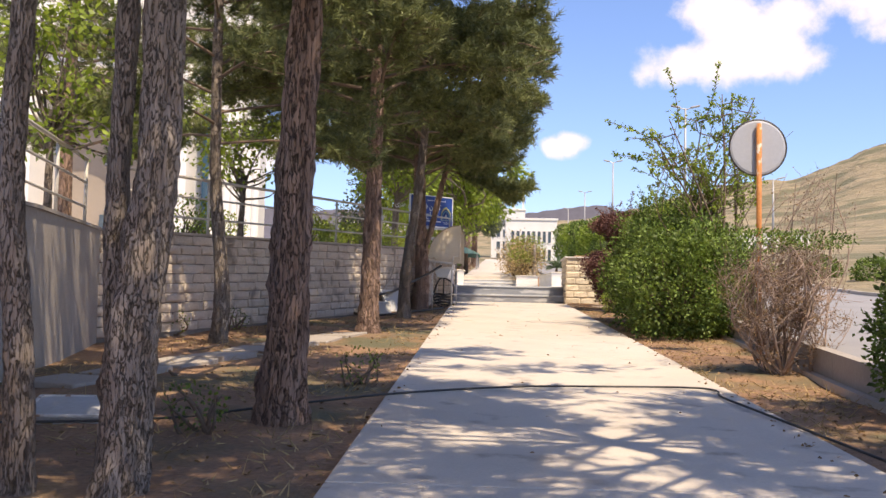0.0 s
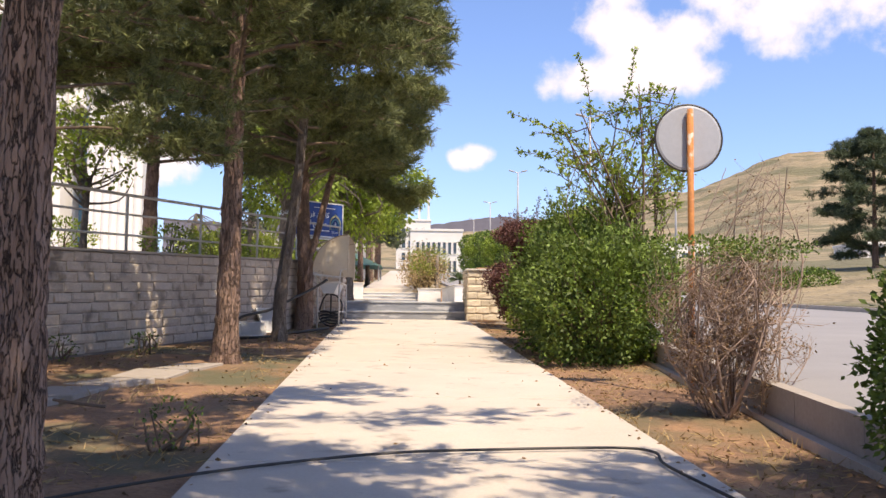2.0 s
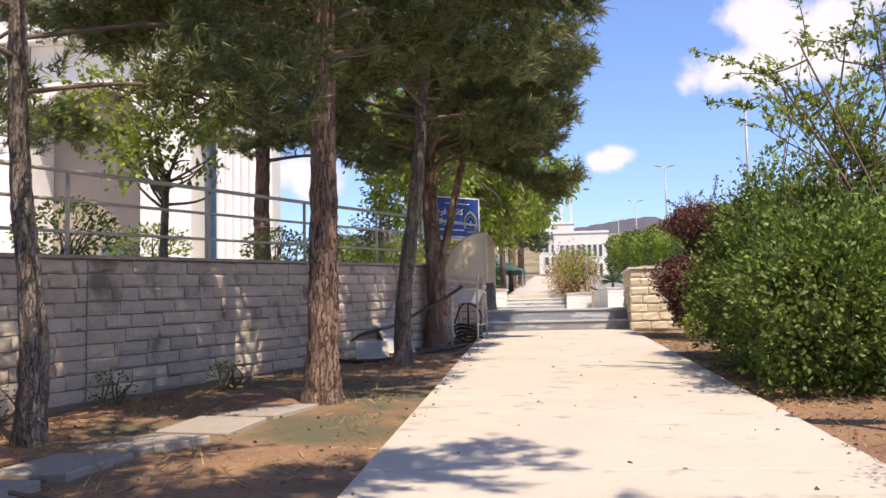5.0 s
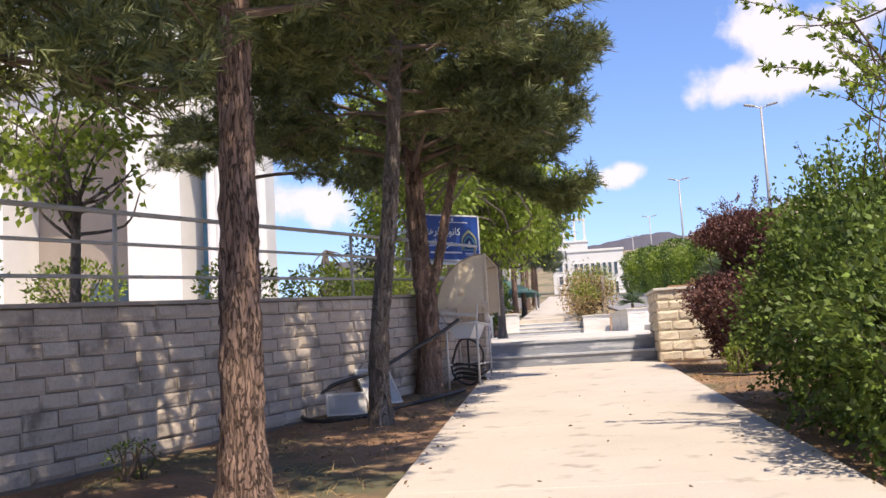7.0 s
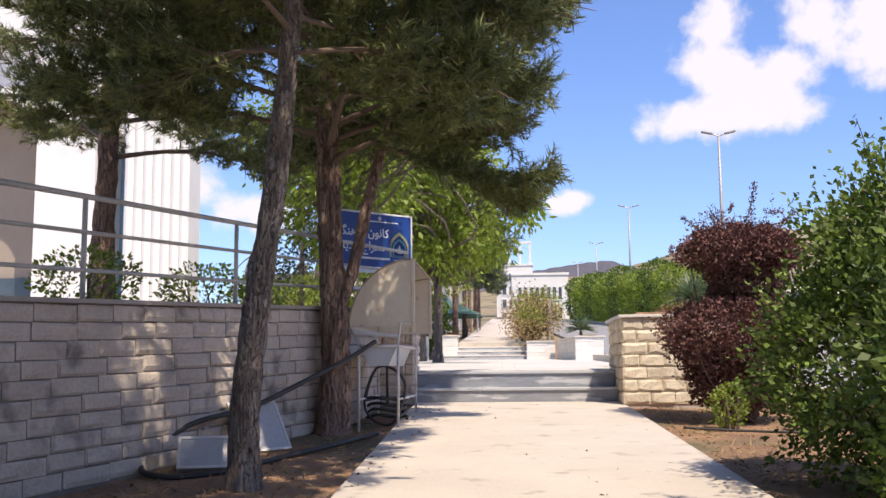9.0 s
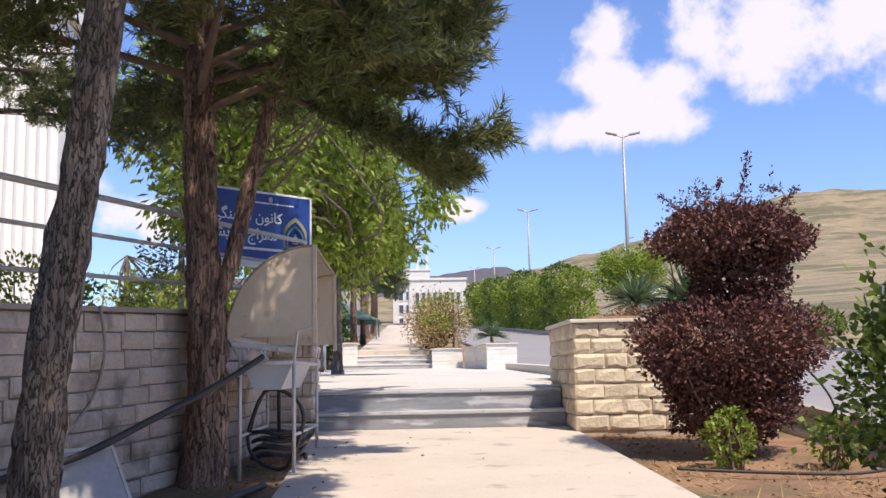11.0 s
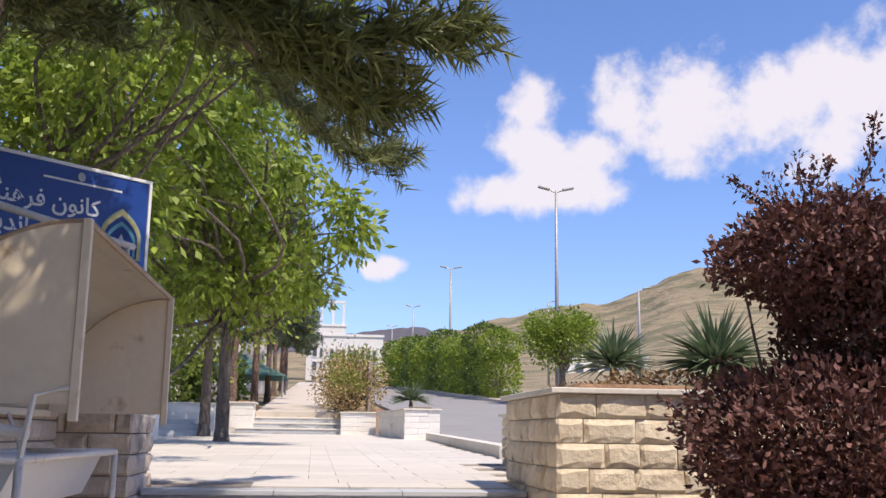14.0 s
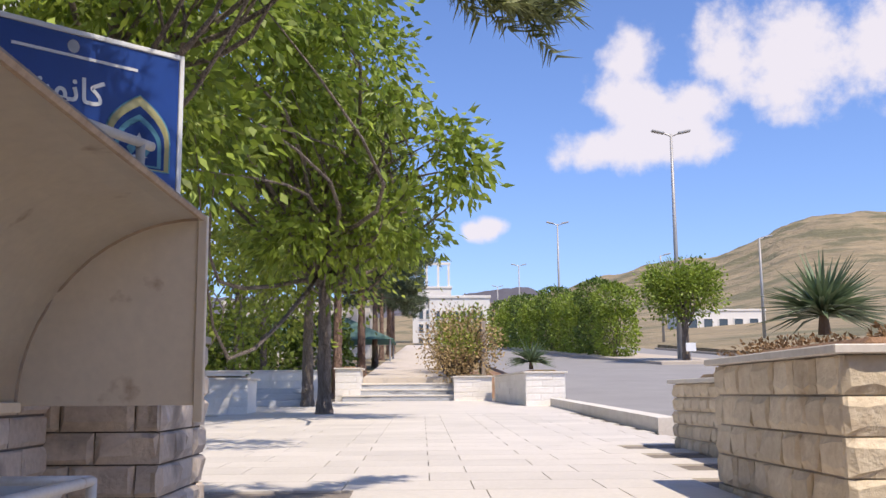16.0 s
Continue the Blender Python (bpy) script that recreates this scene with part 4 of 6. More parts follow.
leafy_tree("broadleaf_tree", "tall tree with yellowish leaves in the row", [(-1.6, 50.5, 2.2), (-1.6, 50.5, 5.0), (-1.5, 50.5, 8.5)], 0.17, 0.09,
           [(-1.4, 50, 6.5, 2.6, 2.4, 1.6), (-1.2, 50, 9.4, 2.2, 2.2, 2.0), (0.3, 49, 7.4, 1.5, 1.4, 1.1), (-2.5, 47, 7.5, 2.0, 2.0, 2.0)], 11000, 0.19, M_YELLOWLEAF, 34, droop=0.4)
row_rng = random.Random(8)
for k in range(9):
    yk = 58 + k * 7.5
    xk = -1.3 - 0.012 * (yk - 58) * 0 + row_rng.uniform(-0.25, 0.25)
    zk = prof(yk) - 0.1
    pine("conifer", "dark conifer in the row lining the far walk", [(xk, yk, zk), (xk, yk, zk + 3), (xk, yk, zk + 9)], 0.19, 0.08, zk + 3.6, zk + 10.5, 2.2, 18, 420, 50 + k, needles=18, needle_len=0.32, needle_w=0.045, mat=M_NEEDLEFAR, group="conifers lining the far walk")
for k in range(5):
    xk, yk = -3.4 - 1.5 * k, 54 + 3.5 * (k % 2)
    leafy_tree("broadleaf_tree", "leafy tree behind the low wall", [(xk, yk, 2.6), (xk, yk, 5.0), (xk, yk, 7.0)], 0.12, 0.07,
               ([(xk, yk, 7.4, 1.8, 1.6, 1.8)] if k < 2 else []) + [(xk + 0.2, yk, 5.0, 1.5, 1.5, 1.2), (xk, yk, 3.7, 1.3, 1.3, 0.9)], 1700, 0.24, M_LEAF if k % 2 else M_YELLOWLEAF, 70 + k, group="trees behind the low wall")
for k in range(4):
    bush("hedge_shrub", "dark green shrub behind the low wall", [(-2.3 - 1.6 * k, 60.5, 4.2, 1.3, 1.2, 1.5)], 2200, 0.2, M_HEDGE, 170 + k, (-2.3 - 1.6 * k, 60.5, 2.4), stems=8, group="shrubs behind the low wall")
leafy_tree("slim_tree", "slim upright tree on the terrace", [(-4.6, 42, 3.0), (-4.6, 42, 5.5), (-4.6, 42, 8.0)], 0.1, 0.05, [(-4.6, 42, 5.4, 0.9, 0.9, 1.1), (-4.6, 42, 7.4, 0.7, 0.7, 1.0)], 1200, 0.17, M_NEEDLEFAR, 78)

# ---- planted bed between path and road ----
bush("hedge_bush", "clipped dense green hedge bush", [(4.75, 16.5, 1.75, 0.85, 1.1, 0.98), (5.45, 16.8, 1.75, 0.8, 1.0, 1.0), (4.95, 18.2, 1.85, 1.0, 1.0, 1.1)], 30000, 0.078, M_HEDGE, 81, (4.95, 17.0, 0.8), boxy=2.7, shell=0.62, spray=0.06, lumps=0.42, stems=22)
bush("hedge_bush", "taller rounded green bush", [(4.85, 20.6, 2.05, 0.9, 1.1, 0.95), (5.2, 20.3, 2.8, 0.9, 1.1, 0.95), (5.3, 19.6, 2.3, 0.7, 0.7, 0.8)], 30000, 0.07, M_HEDGE, 82, (5.0, 20.3, 1.0), shell=0.6, spray=0.07, shoots=5, lumps=0.42)
branchy("brown_bush", "half-bare brown bush with tangled dry twigs", (5.05, 10.9, 0.45), [(4.75, 10.8, 1.5, 0.55, 0.7, 0.78), (5.5, 11.0, 1.5, 0.55, 0.7, 0.78)], 13, 17, 11, 0.024, M_PALETWIG, 84, 5200, 0.034, M_DRYLEAF, reach=0.24, kink=0.16)
bush("low_shrub", "sparse green shrub growing through the clipped brown bush", [(4.75, 10.9, 2.15, 0.55, 0.7, 0.13), (5.4, 11.0, 2.18, 0.5, 0.6, 0.1)], 1900, 0.042, M_HEDGE, 85, (5.0, 10.9, 0.5), stems=6, stem_r=0.008, spray=0.1)
bush("green_bush", "dark green shrub at the road edge", [(5.75, 7.6, 1.15, 0.75, 0.8, 0.85)], 10000, 0.066, M_HEDGE, 86, (5.7, 7.6, 0.35), shell=0.65, spray=0.08)
bush("purple_bush", "dark purple-leaved barberry in two tiers beside the stone planter", [(4.9, 25.95, 2.42, 0.98, 0.85, 0.55), (4.9, 25.9, 1.9, 0.7, 0.6, 0.5), (5.1, 26.0, 3.15, 0.52, 0.45, 0.4), (4.95, 26.0, 3.62, 0.75, 0.65, 0.36), (5.35, 26.0, 3.6, 0.55, 0.55, 0.28)], 46000, 0.058, M_PURPLE, 87, (4.95, 25.9, 1.25), stems=8, shell=0.5, spray=0.06, lumps=0.24)
branchy("barberry_shoots", "thin purple barberry shoots rising from the clipped bush", (5.0, 26.0, 3.2), [(4.7, 26.0, 3.95, 0.5, 0.4, 0.3), (5.3, 26.0, 3.98, 0.55, 0.4, 0.3)], 8, 5, 4, 0.012, M_TWIG, 187, 2600, 0.045, M_PURPLE, shoots=[((5.0, 26, 3.8), (5.27, 26, 4.6)), ((5.3, 26, 3.8), (5.8, 26, 4.17)), ((4.6, 26, 3.8), (4.22, 26, 4.12))], reach=0.26)
bush("small_shrub", "small light green shrub at the foot of the purple bush", [(4.55, 25.0, 1.5, 0.25, 0.25, 0.3)], 600, 0.055, M_LEAF, 88, (4.55, 25.0, 1.2), stems=9)
bush("small_shrub", "small light green shrub near the road edge", [(5.6, 25.0, 1.45, 0.25, 0.25, 0.24)], 420, 0.055, M_LEAF, 89, (5.6, 25.0, 1.2), stems=9)
for i, (x, y) in enumerate(((-3.2, 16.0), (-2.3, 17.3), (-3.9, 14.8), (0.05, 9.2), (-0.75, 6.0))):
    bush("weed", "low green weed in dry soil", [(x, y, prof(y) + 0.16, 0.26, 0.26, 0.2)], 150, 0.045, M_HEDGE, 90 + i, (x, y, prof(y) - 0.05), stems=7, group="weeds")
branchy("small_tree", "thinly leaved spreading small tree behind the hedge", (5.6, 17.6, 0.7), [(4.7, 17.4, 4.4, 0.85, 0.7, 0.6), (5.6, 17.6, 4.7, 0.9, 0.8, 0.9), (6.5, 17.6, 5.0, 0.9, 0.8, 0.9), (5.9, 17.5, 3.8, 1.1, 0.7, 0.5)], 10, 9, 8, 0.042, M_TWIG, 95, 6500, 0.08, M_LEAF,
        shoots=[((4.5, 17.6, 4.6), (3.6, 17.6, 4.95)), ((5.0, 17.6, 4.8), (4.77, 17.6, 5.98)), ((5.5, 17.6, 5.0), (5.75, 17.6, 6.12)), ((4.3, 17.6, 4.2), (3.75, 17.6, 4.3))], category="tree", reach=0.36)
branchy("bare_shrub", "bare shrub of thin reddish-brown twigs at the road edge", (5.3, 11.7, 0.55), [(5.75, 11.7, 2.75, 0.5, 0.5, 0.6)], 8, 7, 6, 0.018, M_PALETWIG, 96, 260, 0.035, M_DRYLEAF, reach=0.3)

# ---- stone planters by the steps ----
stone_planter("stone_planter", "cream split-stone planter beside the marble steps", 3.57, 6.4, 28.0, 30.1, 1.42, 2.85, 7, 0.37, CREAMS, M_CAP, M_KERB, 1)
stone_planter("stone_planter", "lower cream split-stone planter on the landing", 4.3, 6.3, 30.2, 34.1, 2.0, 2.76, 5, 0.34, CREAMS, M_CAP, M_KERB, 2)
stone_planter("pier", "grey block pier ending the retaining wall", -0.85, 0.15, 28.62, 29.7, 1.4, 3.0, 9, 0.42, BLOCKS, M_PLASTER, M_MORTAR, 3, fill=False, cap_out=0.02)
stone_planter("white_planter", "white stone planter beside the far steps", 2.6, 3.86, 55.8, 58.2, 2.35, 3.2, 5, 0.9, SLABS, M_CAP, M_WHITE, 4)
slanted = stone_planter("white_planter", "white stone planter with a yucca", 4.32, 5.4, 49.6, 55.5, 2.25, 3.2, 5, 0.9, SLABS, M_CAP, M_WHITE, 5)
stone_planter("low_white_wall", "low white stone wall end on the landing", -9.0, -2.25, 44.9, 46.2, 2.18, 3.0, 4, 0.9, SLABS, M_CAP, M_WHITE, 6)
stone_planter("white_planter", "small white stone block at the far steps", -1.35, -0.5, 56.2, 58.0, 2.35, 3.5, 5, 0.9, SLABS, M_CAP, M_WHITE, 7)
stone_planter("back_wall", "low pale wall behind the landing", -9.0, -1.5, 52.6, 53.0, 2.2, 3.35, 4, 1.0, SLABS, M_CAP, M_WHITE, 8, fill=False)
slanted.matrix_basis = Matrix.Translation((4.32, 49.6, 0)) @ Matrix.Rotation(radians(4.0), 4, "Z") @ Matrix.Translation((-4.32, -49.6, 0))
YU = "spiky yucca rosette with blue-green blades"
yucca("yucca", YU, 5.7, 33.3, 3.25, 0.74, 200, 1)
yucca("yucca", "large " + YU, 5.45, 29.2, 3.0, 0.68, 190, 2)
yucca("yucca", YU, 4.68, 51.5, 3.35, 0.8, 150, 3)
bush("planter_shrub", "low brownish shrubs filling the planter", [(5.2, 29.2, 2.92, 1.0, 0.65, 0.17)], 1500, 0.05, M_DRYLEAF, 101, (5.2, 29.2, 2.8), stems=18)
bush("planter_shrub", "red-brown and green shrubs filling the planter", [(5.2, 32.6, 2.9, 0.75, 1.1, 0.25)], 1900, 0.05, M_DRYLEAF, 102, (5.2, 32.6, 2.7), stems=14)
bush("planter_shrub", "tangle of dry yellowish shrubs beside the far walk", [(3.3, 58.5, 4.3, 1.0, 1.6, 1.1), (2.6, 63, 4.6, 1.0, 3.0, 1.2), (2.6, 57.2, 3.7, 0.7, 0.6, 0.6)], 5200, 0.12, M_DRYGRASS, 103, (2.9, 59.5, 3.0), stems=40, shell=0.2, spray=0.25, stem_r=0.03)
bush("planter_shrub", "yellow-green shrub beside the far walk", [(3.3, 60.5, 4.9, 1.1, 1.6, 0.9), (2.9, 57.6, 4.3, 0.6, 0.6, 0.5)], 2600, 0.13, M_YELLOWLEAF, 104, (3.2, 60.0, 3.2), stems=16, shell=0.2, spray=0.25)

# low kerb wall along the landing
bm = bmesh.new()
prism(bm, [(4.75, 36.7), (5.05, 36.7), (5.25, 49.5), (4.95, 49.5)], lambda x, q: landing_z(q) - 0.4, lambda x, q: landing_z(q) + 0.2)
tagged(link_bm("low_kerb", bm, M_CAP), "low pale stone kerb edging the landing", "kerb", kind="structure")

# far steps and walk
far_steps = tagged(new("far_steps"), "three pale stone steps to the far walk", "steps", kind="structure")
for k in range(4):
    bm = bmesh.new()
    z1 = landing_z(56) + 0.2 * (k + 1)
    box(bm, -1.1 + (0.55 if k else 0), 2.72, 56.0 + 0.55 * k + 0.03, 59, 1.9, z1 - 0.05)
    part("riser", bm, M_MARBLE, far_steps)
    bm = bmesh.new()
    box(bm, -1.1 + (0.55 if k else 0), 2.72, 56.0 + 0.55 * k, 56.6 + 0.55 * k, z1 - 0.05, z1, 0.006)
    part("tread", bm, M_CAP, far_steps)
bm = bmesh.new()
prism(bm, [(-0.5, 57.6), (2.65, 57.6), (2.6, 150), (-0.4, 150)], lambda x, q: prof(q) - 0.6, lambda x, q: float(np.interp(q, [57.6, 75, 90, 150], [landing_z(56) + 0.8, 4.1, 4.95, 8.85])))
tagged(link_bm("far_walk", bm, M_CONCRETE), "pale straight walkway climbing away", "path", kind="structure")
side_steps = tagged(new("side_steps"), "small dark marble side steps", "steps", kind="structure")
for k in range(3):
    bm = bmesh.new()
    box(bm, -3.4, -1.75, 50.6 + 0.35 * k, 52.5, 2.0, landing_z(50) + 0.17 * (k + 1), 0.01)
    part("step", bm, M_MARBLE, side_steps)

# ---- railing on the retaining wall ----
railing = tagged(new("railing"), "three-bar metal railing on the wall top", "railing")


def rail_p(q, h):
    b = Vector((wall_x(q), q, wall_top(q) + 0.045 + h)) - NRM * 0.2
    return b


for h, r in ((0.98, 0.028), (0.64, 0.02), (0.28, 0.02)):
    bm = bmesh.new()
    tube(bm, [rail_p(q, h) for q in (13.2, 17, 21, 25, 28.5)], r, 8)
    part("bar", bm, M_RAIL, railing, smooth=True)
q = 13.4
while q < 28.6:
    bm = bmesh.new()
    tube(bm, [rail_p(q, -0.06), rail_p(q, 0.98)], 0.025, 8)
    part("post", bm, M_RAIL, railing, smooth=True)
    q += 2.5
railing_b = tagged(new("railing"), "three-bar metal railing on the plastered wall", "railing")
BEND = [(-4.55, 12.6), (-3.82, 9.2), (-3.4, 4.0)]
for h, r in ((0.98, 0.028), (0.64, 0.02), (0.28, 0.02)):
    bm = bmesh.new()
    tube(bm, [(x, y, 2.345 + 0.01 * (y - 12.9) + h) for x, y in BEND], r, 8)
    part("bar", bm, M_RAIL, railing_b, smooth=True)
for x, y in BEND + [(-4.2, 10.9)]:
    bm = bmesh.new()
    tube(bm, [(x, y, 2.25), (x, y, 3.3)], 0.025, 8)
    part("post", bm, M_RAIL, railing_b, smooth=True)

# ---- washing trough under a curved steel hood ----
trough = tagged(new("washing_trough"), "steel washing trough on white pipes under a cream curved hood", "drinking fountain")
HX, HZ, HRX, HRZ, HY0, HY1 = 0.48, 2.58, 0.86, 0.90, 25.1, 28.0
arc = [(HX - HRX * math.sin(a), HZ + HRZ * math.cos(a)) for a in np.linspace(0, math.pi / 2, 15)]
bm = bmesh.new()
rows = [[bm.verts.new((x, yv, z)) for x, z in arc] for yv in (HY0, (HY0 + HY1) / 2, HY1)]
for a, b in zip(rows, rows[1:]):
    for i in range(len(arc) - 1):
        bm.faces.new((a[i], a[i + 1], b[i + 1], b[i]))
bmesh.ops.solidify(bm, geom=bm.faces[:], thickness=0.012)
part("hood_shell", bm, M_CREAMPAINT, trough)
for yv in (HY0, HY1):
    bm = bmesh.new()
    lo = [bm.verts.new((x, yv - 0.006, z)) for x, z in arc + [(HX, HZ)]]
    hi = [bm.verts.new((x, yv + 0.006, z)) for x, z in arc + [(HX, HZ)]]
    bm.faces.new(lo)
    bm.faces.new(list(reversed(hi)))
    for i in range(len(lo)):
        j = (i + 1) % len(lo)
        bm.faces.new((lo[i], hi[i], hi[j], lo[j]))
    bmesh.ops.recalc_face_normals(bm, faces=bm.faces)
    part("hood_end", bm, M_CREAMPAINT, trough)
    bm = bmesh.new()
    tube(bm, [(x, yv, z) for x, z in arc], 0.014, 6)
    part("hood_rib", bm, M_RUSTEDGE, trough, "rust-stained rib")
    bm = bmesh.new()
    box(bm, HX - 0.02, HX + 0.025, yv - 0.02, yv + 0.02, HZ - 0.08, HZ + HRZ + 0.01, 0.004)
    part("hood_post", bm, M_CREAMPAINT, trough)
bm = bmesh.new()
tube(bm, [(HX, HY0, HZ + HRZ), (HX, HY1, HZ + HRZ)], 0.018, 6)
part("hood_edge", bm, M_RUSTEDGE, trough, "rusty front edge of the hood")
bm = bmesh.new()
box(bm, HX - HRX, HX - HRX + 0.03, HY0, 28.0, HZ - 0.03, HZ + 0.02, 0.004)
part("hood_base_bar", bm, M_CREAMPAINT, trough)
LEGS = [(-0.23, 24.98), (0.29, 24.98), (-0.23, 26.95), (0.34, 26.95)]
for x, y in LEGS:
    bm = bmesh.new()
    tube(bm, [(x, y, prof(y) - 0.06), (x, y, 2.33)], 0.02, 8)
    part("leg", bm, M_WHITEPAINT, trough, smooth=True)
for a, b in ((0, 1), (1, 3), (3, 2), (2, 0)):
    for z in (2.32, 1.62):
        if z < 2 and (a, b) == (0, 1):
            continue
        bm = bmesh.new()
        tube(bm, [(*LEGS[a], z), (*LEGS[b], z)], 0.016 if z < 2 else 0.02, 8)
        part("frame_bar", bm, M_WHITEPAINT, trough, smooth=True)
for x, y in ((-0.36, 25.12), (-0.36, 26.95)):
    bm = bmesh.new()
    tube(bm, [(-0.23, y - 0.1, 2.32), (-0.30, y, 2.45), (x, y, 2.57)], 0.016, 6)
    part("hood_bracket", bm, M_WHITEPAINT, trough)
bm = bmesh.new()
tube(bm, [(0.29, 24.98, 2.32), (0.32, 25.02, 2.62), (0.47, 25.1, 2.66)], 0.016, 6)
part("hood_bracket", bm, M_WHITEPAINT, trough)
bm = bmesh.new()
sec = [(-0.21, 2.31), (-0.10, 2.06), (0.16, 2.06), (0.27, 2.31)]
secs = [[bm.verts.new((x, y, z)) for x, z in sec] for y in (25.02, 26.9)]
for i in range(4):
    bm.faces.new((secs[0][i], secs[0][(i + 1) % 4], secs[1][(i + 1) % 4], secs[1][i]))
bm.faces.new(secs[0])
bm.faces.new(list(reversed(secs[1])))
bmesh.ops.recalc_face_normals(bm, faces=bm.faces)
lid = max(bm.faces, key=lambda f: f.calc_center_median().z)
bmesh.ops.inset_region(bm, faces=[lid], thickness=0.012)
for v in lid.verts:
    v.co.z -= 0.16
    v.co.x = 0.03 + (v.co.x - 0.03) * 0.6
part("basin", bm, M_STEEL, trough, "dull stainless steel trough")
bm = bmesh.new()
tube(bm, [(-0.30, 25.0, 2.50), (0.30, 25.06, 2.44)], 0.03, 8)
tube(bm, [(0.0, 25.03, 2.47), (0.0, 25.03, 2.38), (0.02, 25.1, 2.36)], 0.012, 6)
part("water_pipe", bm, M_WHITEPAINT, trough, "white pipe with taps")
for k in range(3):
    bm = bmesh.new()
    tube(bm, [(-0.16 + 0.15 * k, 25.02, 2.46), (-0.16 + 0.15 * k, 24.95, 2.46), (-0.16 + 0.15 * k, 24.94, 2.40)], 0.011, 6)
    part("tap", bm, M_STEEL, trough, "small tap")
bm = bmesh.new()
tube(bm, bent([(0.02, 26.0, 2.07), (0.02, 26.0, 1.85), (0.0, 26.2, 1.5)], 5), 0.02, 8)
part("drain_pipe", bm, M_BLACK, trough, "black drain hose")


def hose(name, label, pts, r, steps=10, mat=M_BLACK):
    bm = bmesh.new()
    tube(bm, bent(pts, steps), r, 7)
    return tagged(link_bm(name, bm, mat, smooth=True), label, "hose")


coil = []
for k in range(46):
    a = k * 0.55
    coil.append((0.03 + 0.28 * math.cos(a) * (1 + 0.1 * math.sin(k)), 25.9 + 0.45 * math.sin(a), prof(25.9) + 0.03 + 0.007 * k + 0.02 * math.sin(k * 1.7)))
hose("coiled_hose", "black hose coiled under the washing trough", coil, 0.02, 3)
hose("black_hose", "black hose looped upright under the washing trough", [(0.05 + 0.27 * math.cos(a) + 0.03 * math.sin(3 * a), 25.45 + 0.08 * a / 6.28, 1.66 + 0.4 * math.sin(a)) for a in np.linspace(-1.6, 9.6, 24)], 0.017, 4)
hose("black_hose", "thick black hose slung along the wall to the trough", [(0.0, 24.9, 2.38), (-0.3, 24.5, 2.15), (-0.75, 23.7, 1.85), (-1.1, 22.9, 1.62), (-1.6, 22.2, 1.45), (-1.85, 21.6, 1.12), (-1.5, 21.2, 1.04), (-1.0, 21.4, 1.06), (-0.6, 22.4, 1.12), (-0.2, 23.2, 1.18), (0.1, 24.3, 1.23)], 0.03)
hose("black_hose", "black irrigation hose lying across the path", [(-3.0, 5.6, 0.31), (-1.2, 6.2, 0.33), (-0.4, 7.0, 0.37), (0.6, 7.9, 0.43), (1.7, 8.55, 0.468), (2.6, 8.75, 0.478), (3.5, 8.85, 0.482), (3.76, 8.68, 0.472), (3.72, 8.2, 0.448), (3.85, 7.2, 0.40), (4.1, 5.6, 0.31), (4.4, 3.5, 0.2), (4.5, 0, 0.02)], 0.011)
hose("black_hose", "thin hose across the bed by the purple bush", [(3.9, 24.6, 1.26), (4.6, 24.4, 1.23), (5.4, 24.2, 1.22), (6.1, 24.5, 1.25)], 0.016)
hose("bent_hose", "dark hose arching over the road edge", [(5.75, 26.6, 2.35), (6.0, 26.5, 2.15), (6.22, 26.4, 1.8), (6.3, 26.35, 1.3)], 0.014)
hose("cable", "pale cable hanging down the wall", [(-1.15, 23.55, 2.8), (-1.12, 23.6, 2.4), (-1.2, 23.5, 2.0), (-1.35, 23.0, 1.65), (-1.5, 22.4, 1.4)], 0.014, mat=M_PLASTER)

# ---- panels leaning by the trees ----


def panel(name, label, x, y, w, h, yaw, tilt, thick, mat):
    ob = tagged(new(name), label, "panel")
    bm = bmesh.new()
    box(bm, -w / 2, w / 2, -thick / 2, thick / 2, 0, h, 0.01)
    a = part("board", bm, mat, ob)
    bm = bmesh.new()
    for x0, x1, z0, z1 in ((-w / 2, w / 2, 0, 0.03), (-w / 2, w / 2, h - 0.03, h), (-w / 2, -w / 2 + 0.03, 0.031, h - 0.031), (w / 2 - 0.03, w / 2, 0.031, h - 0.031)):
        box(bm, x0, x1, -thick / 2 - 0.008, thick / 2 + 0.003, z0, z1)
    part("rim", bm, M_WHITEPAINT, ob)
    ob.matrix_basis = pose(x, y, prof(y) - 0.03, tilt, 0, yaw)
    return ob


panel("discarded_panel", "discarded grey-white panel propped by the hose", -1.25, 21.7, 0.55, 0.36, 15, -35, 0.05, M_BOARD)
panel("discarded_panel", "large pale board leaning on the wall", -0.95, 23.0, 0.7, 0.62, 55, -30, 0.03, M_BOARD)
panel("pale_slab", "pale slab lying under the trees", -1.75, 6.2, 0.9, 0.6, 10, -80, 0.12, M_BOARD)

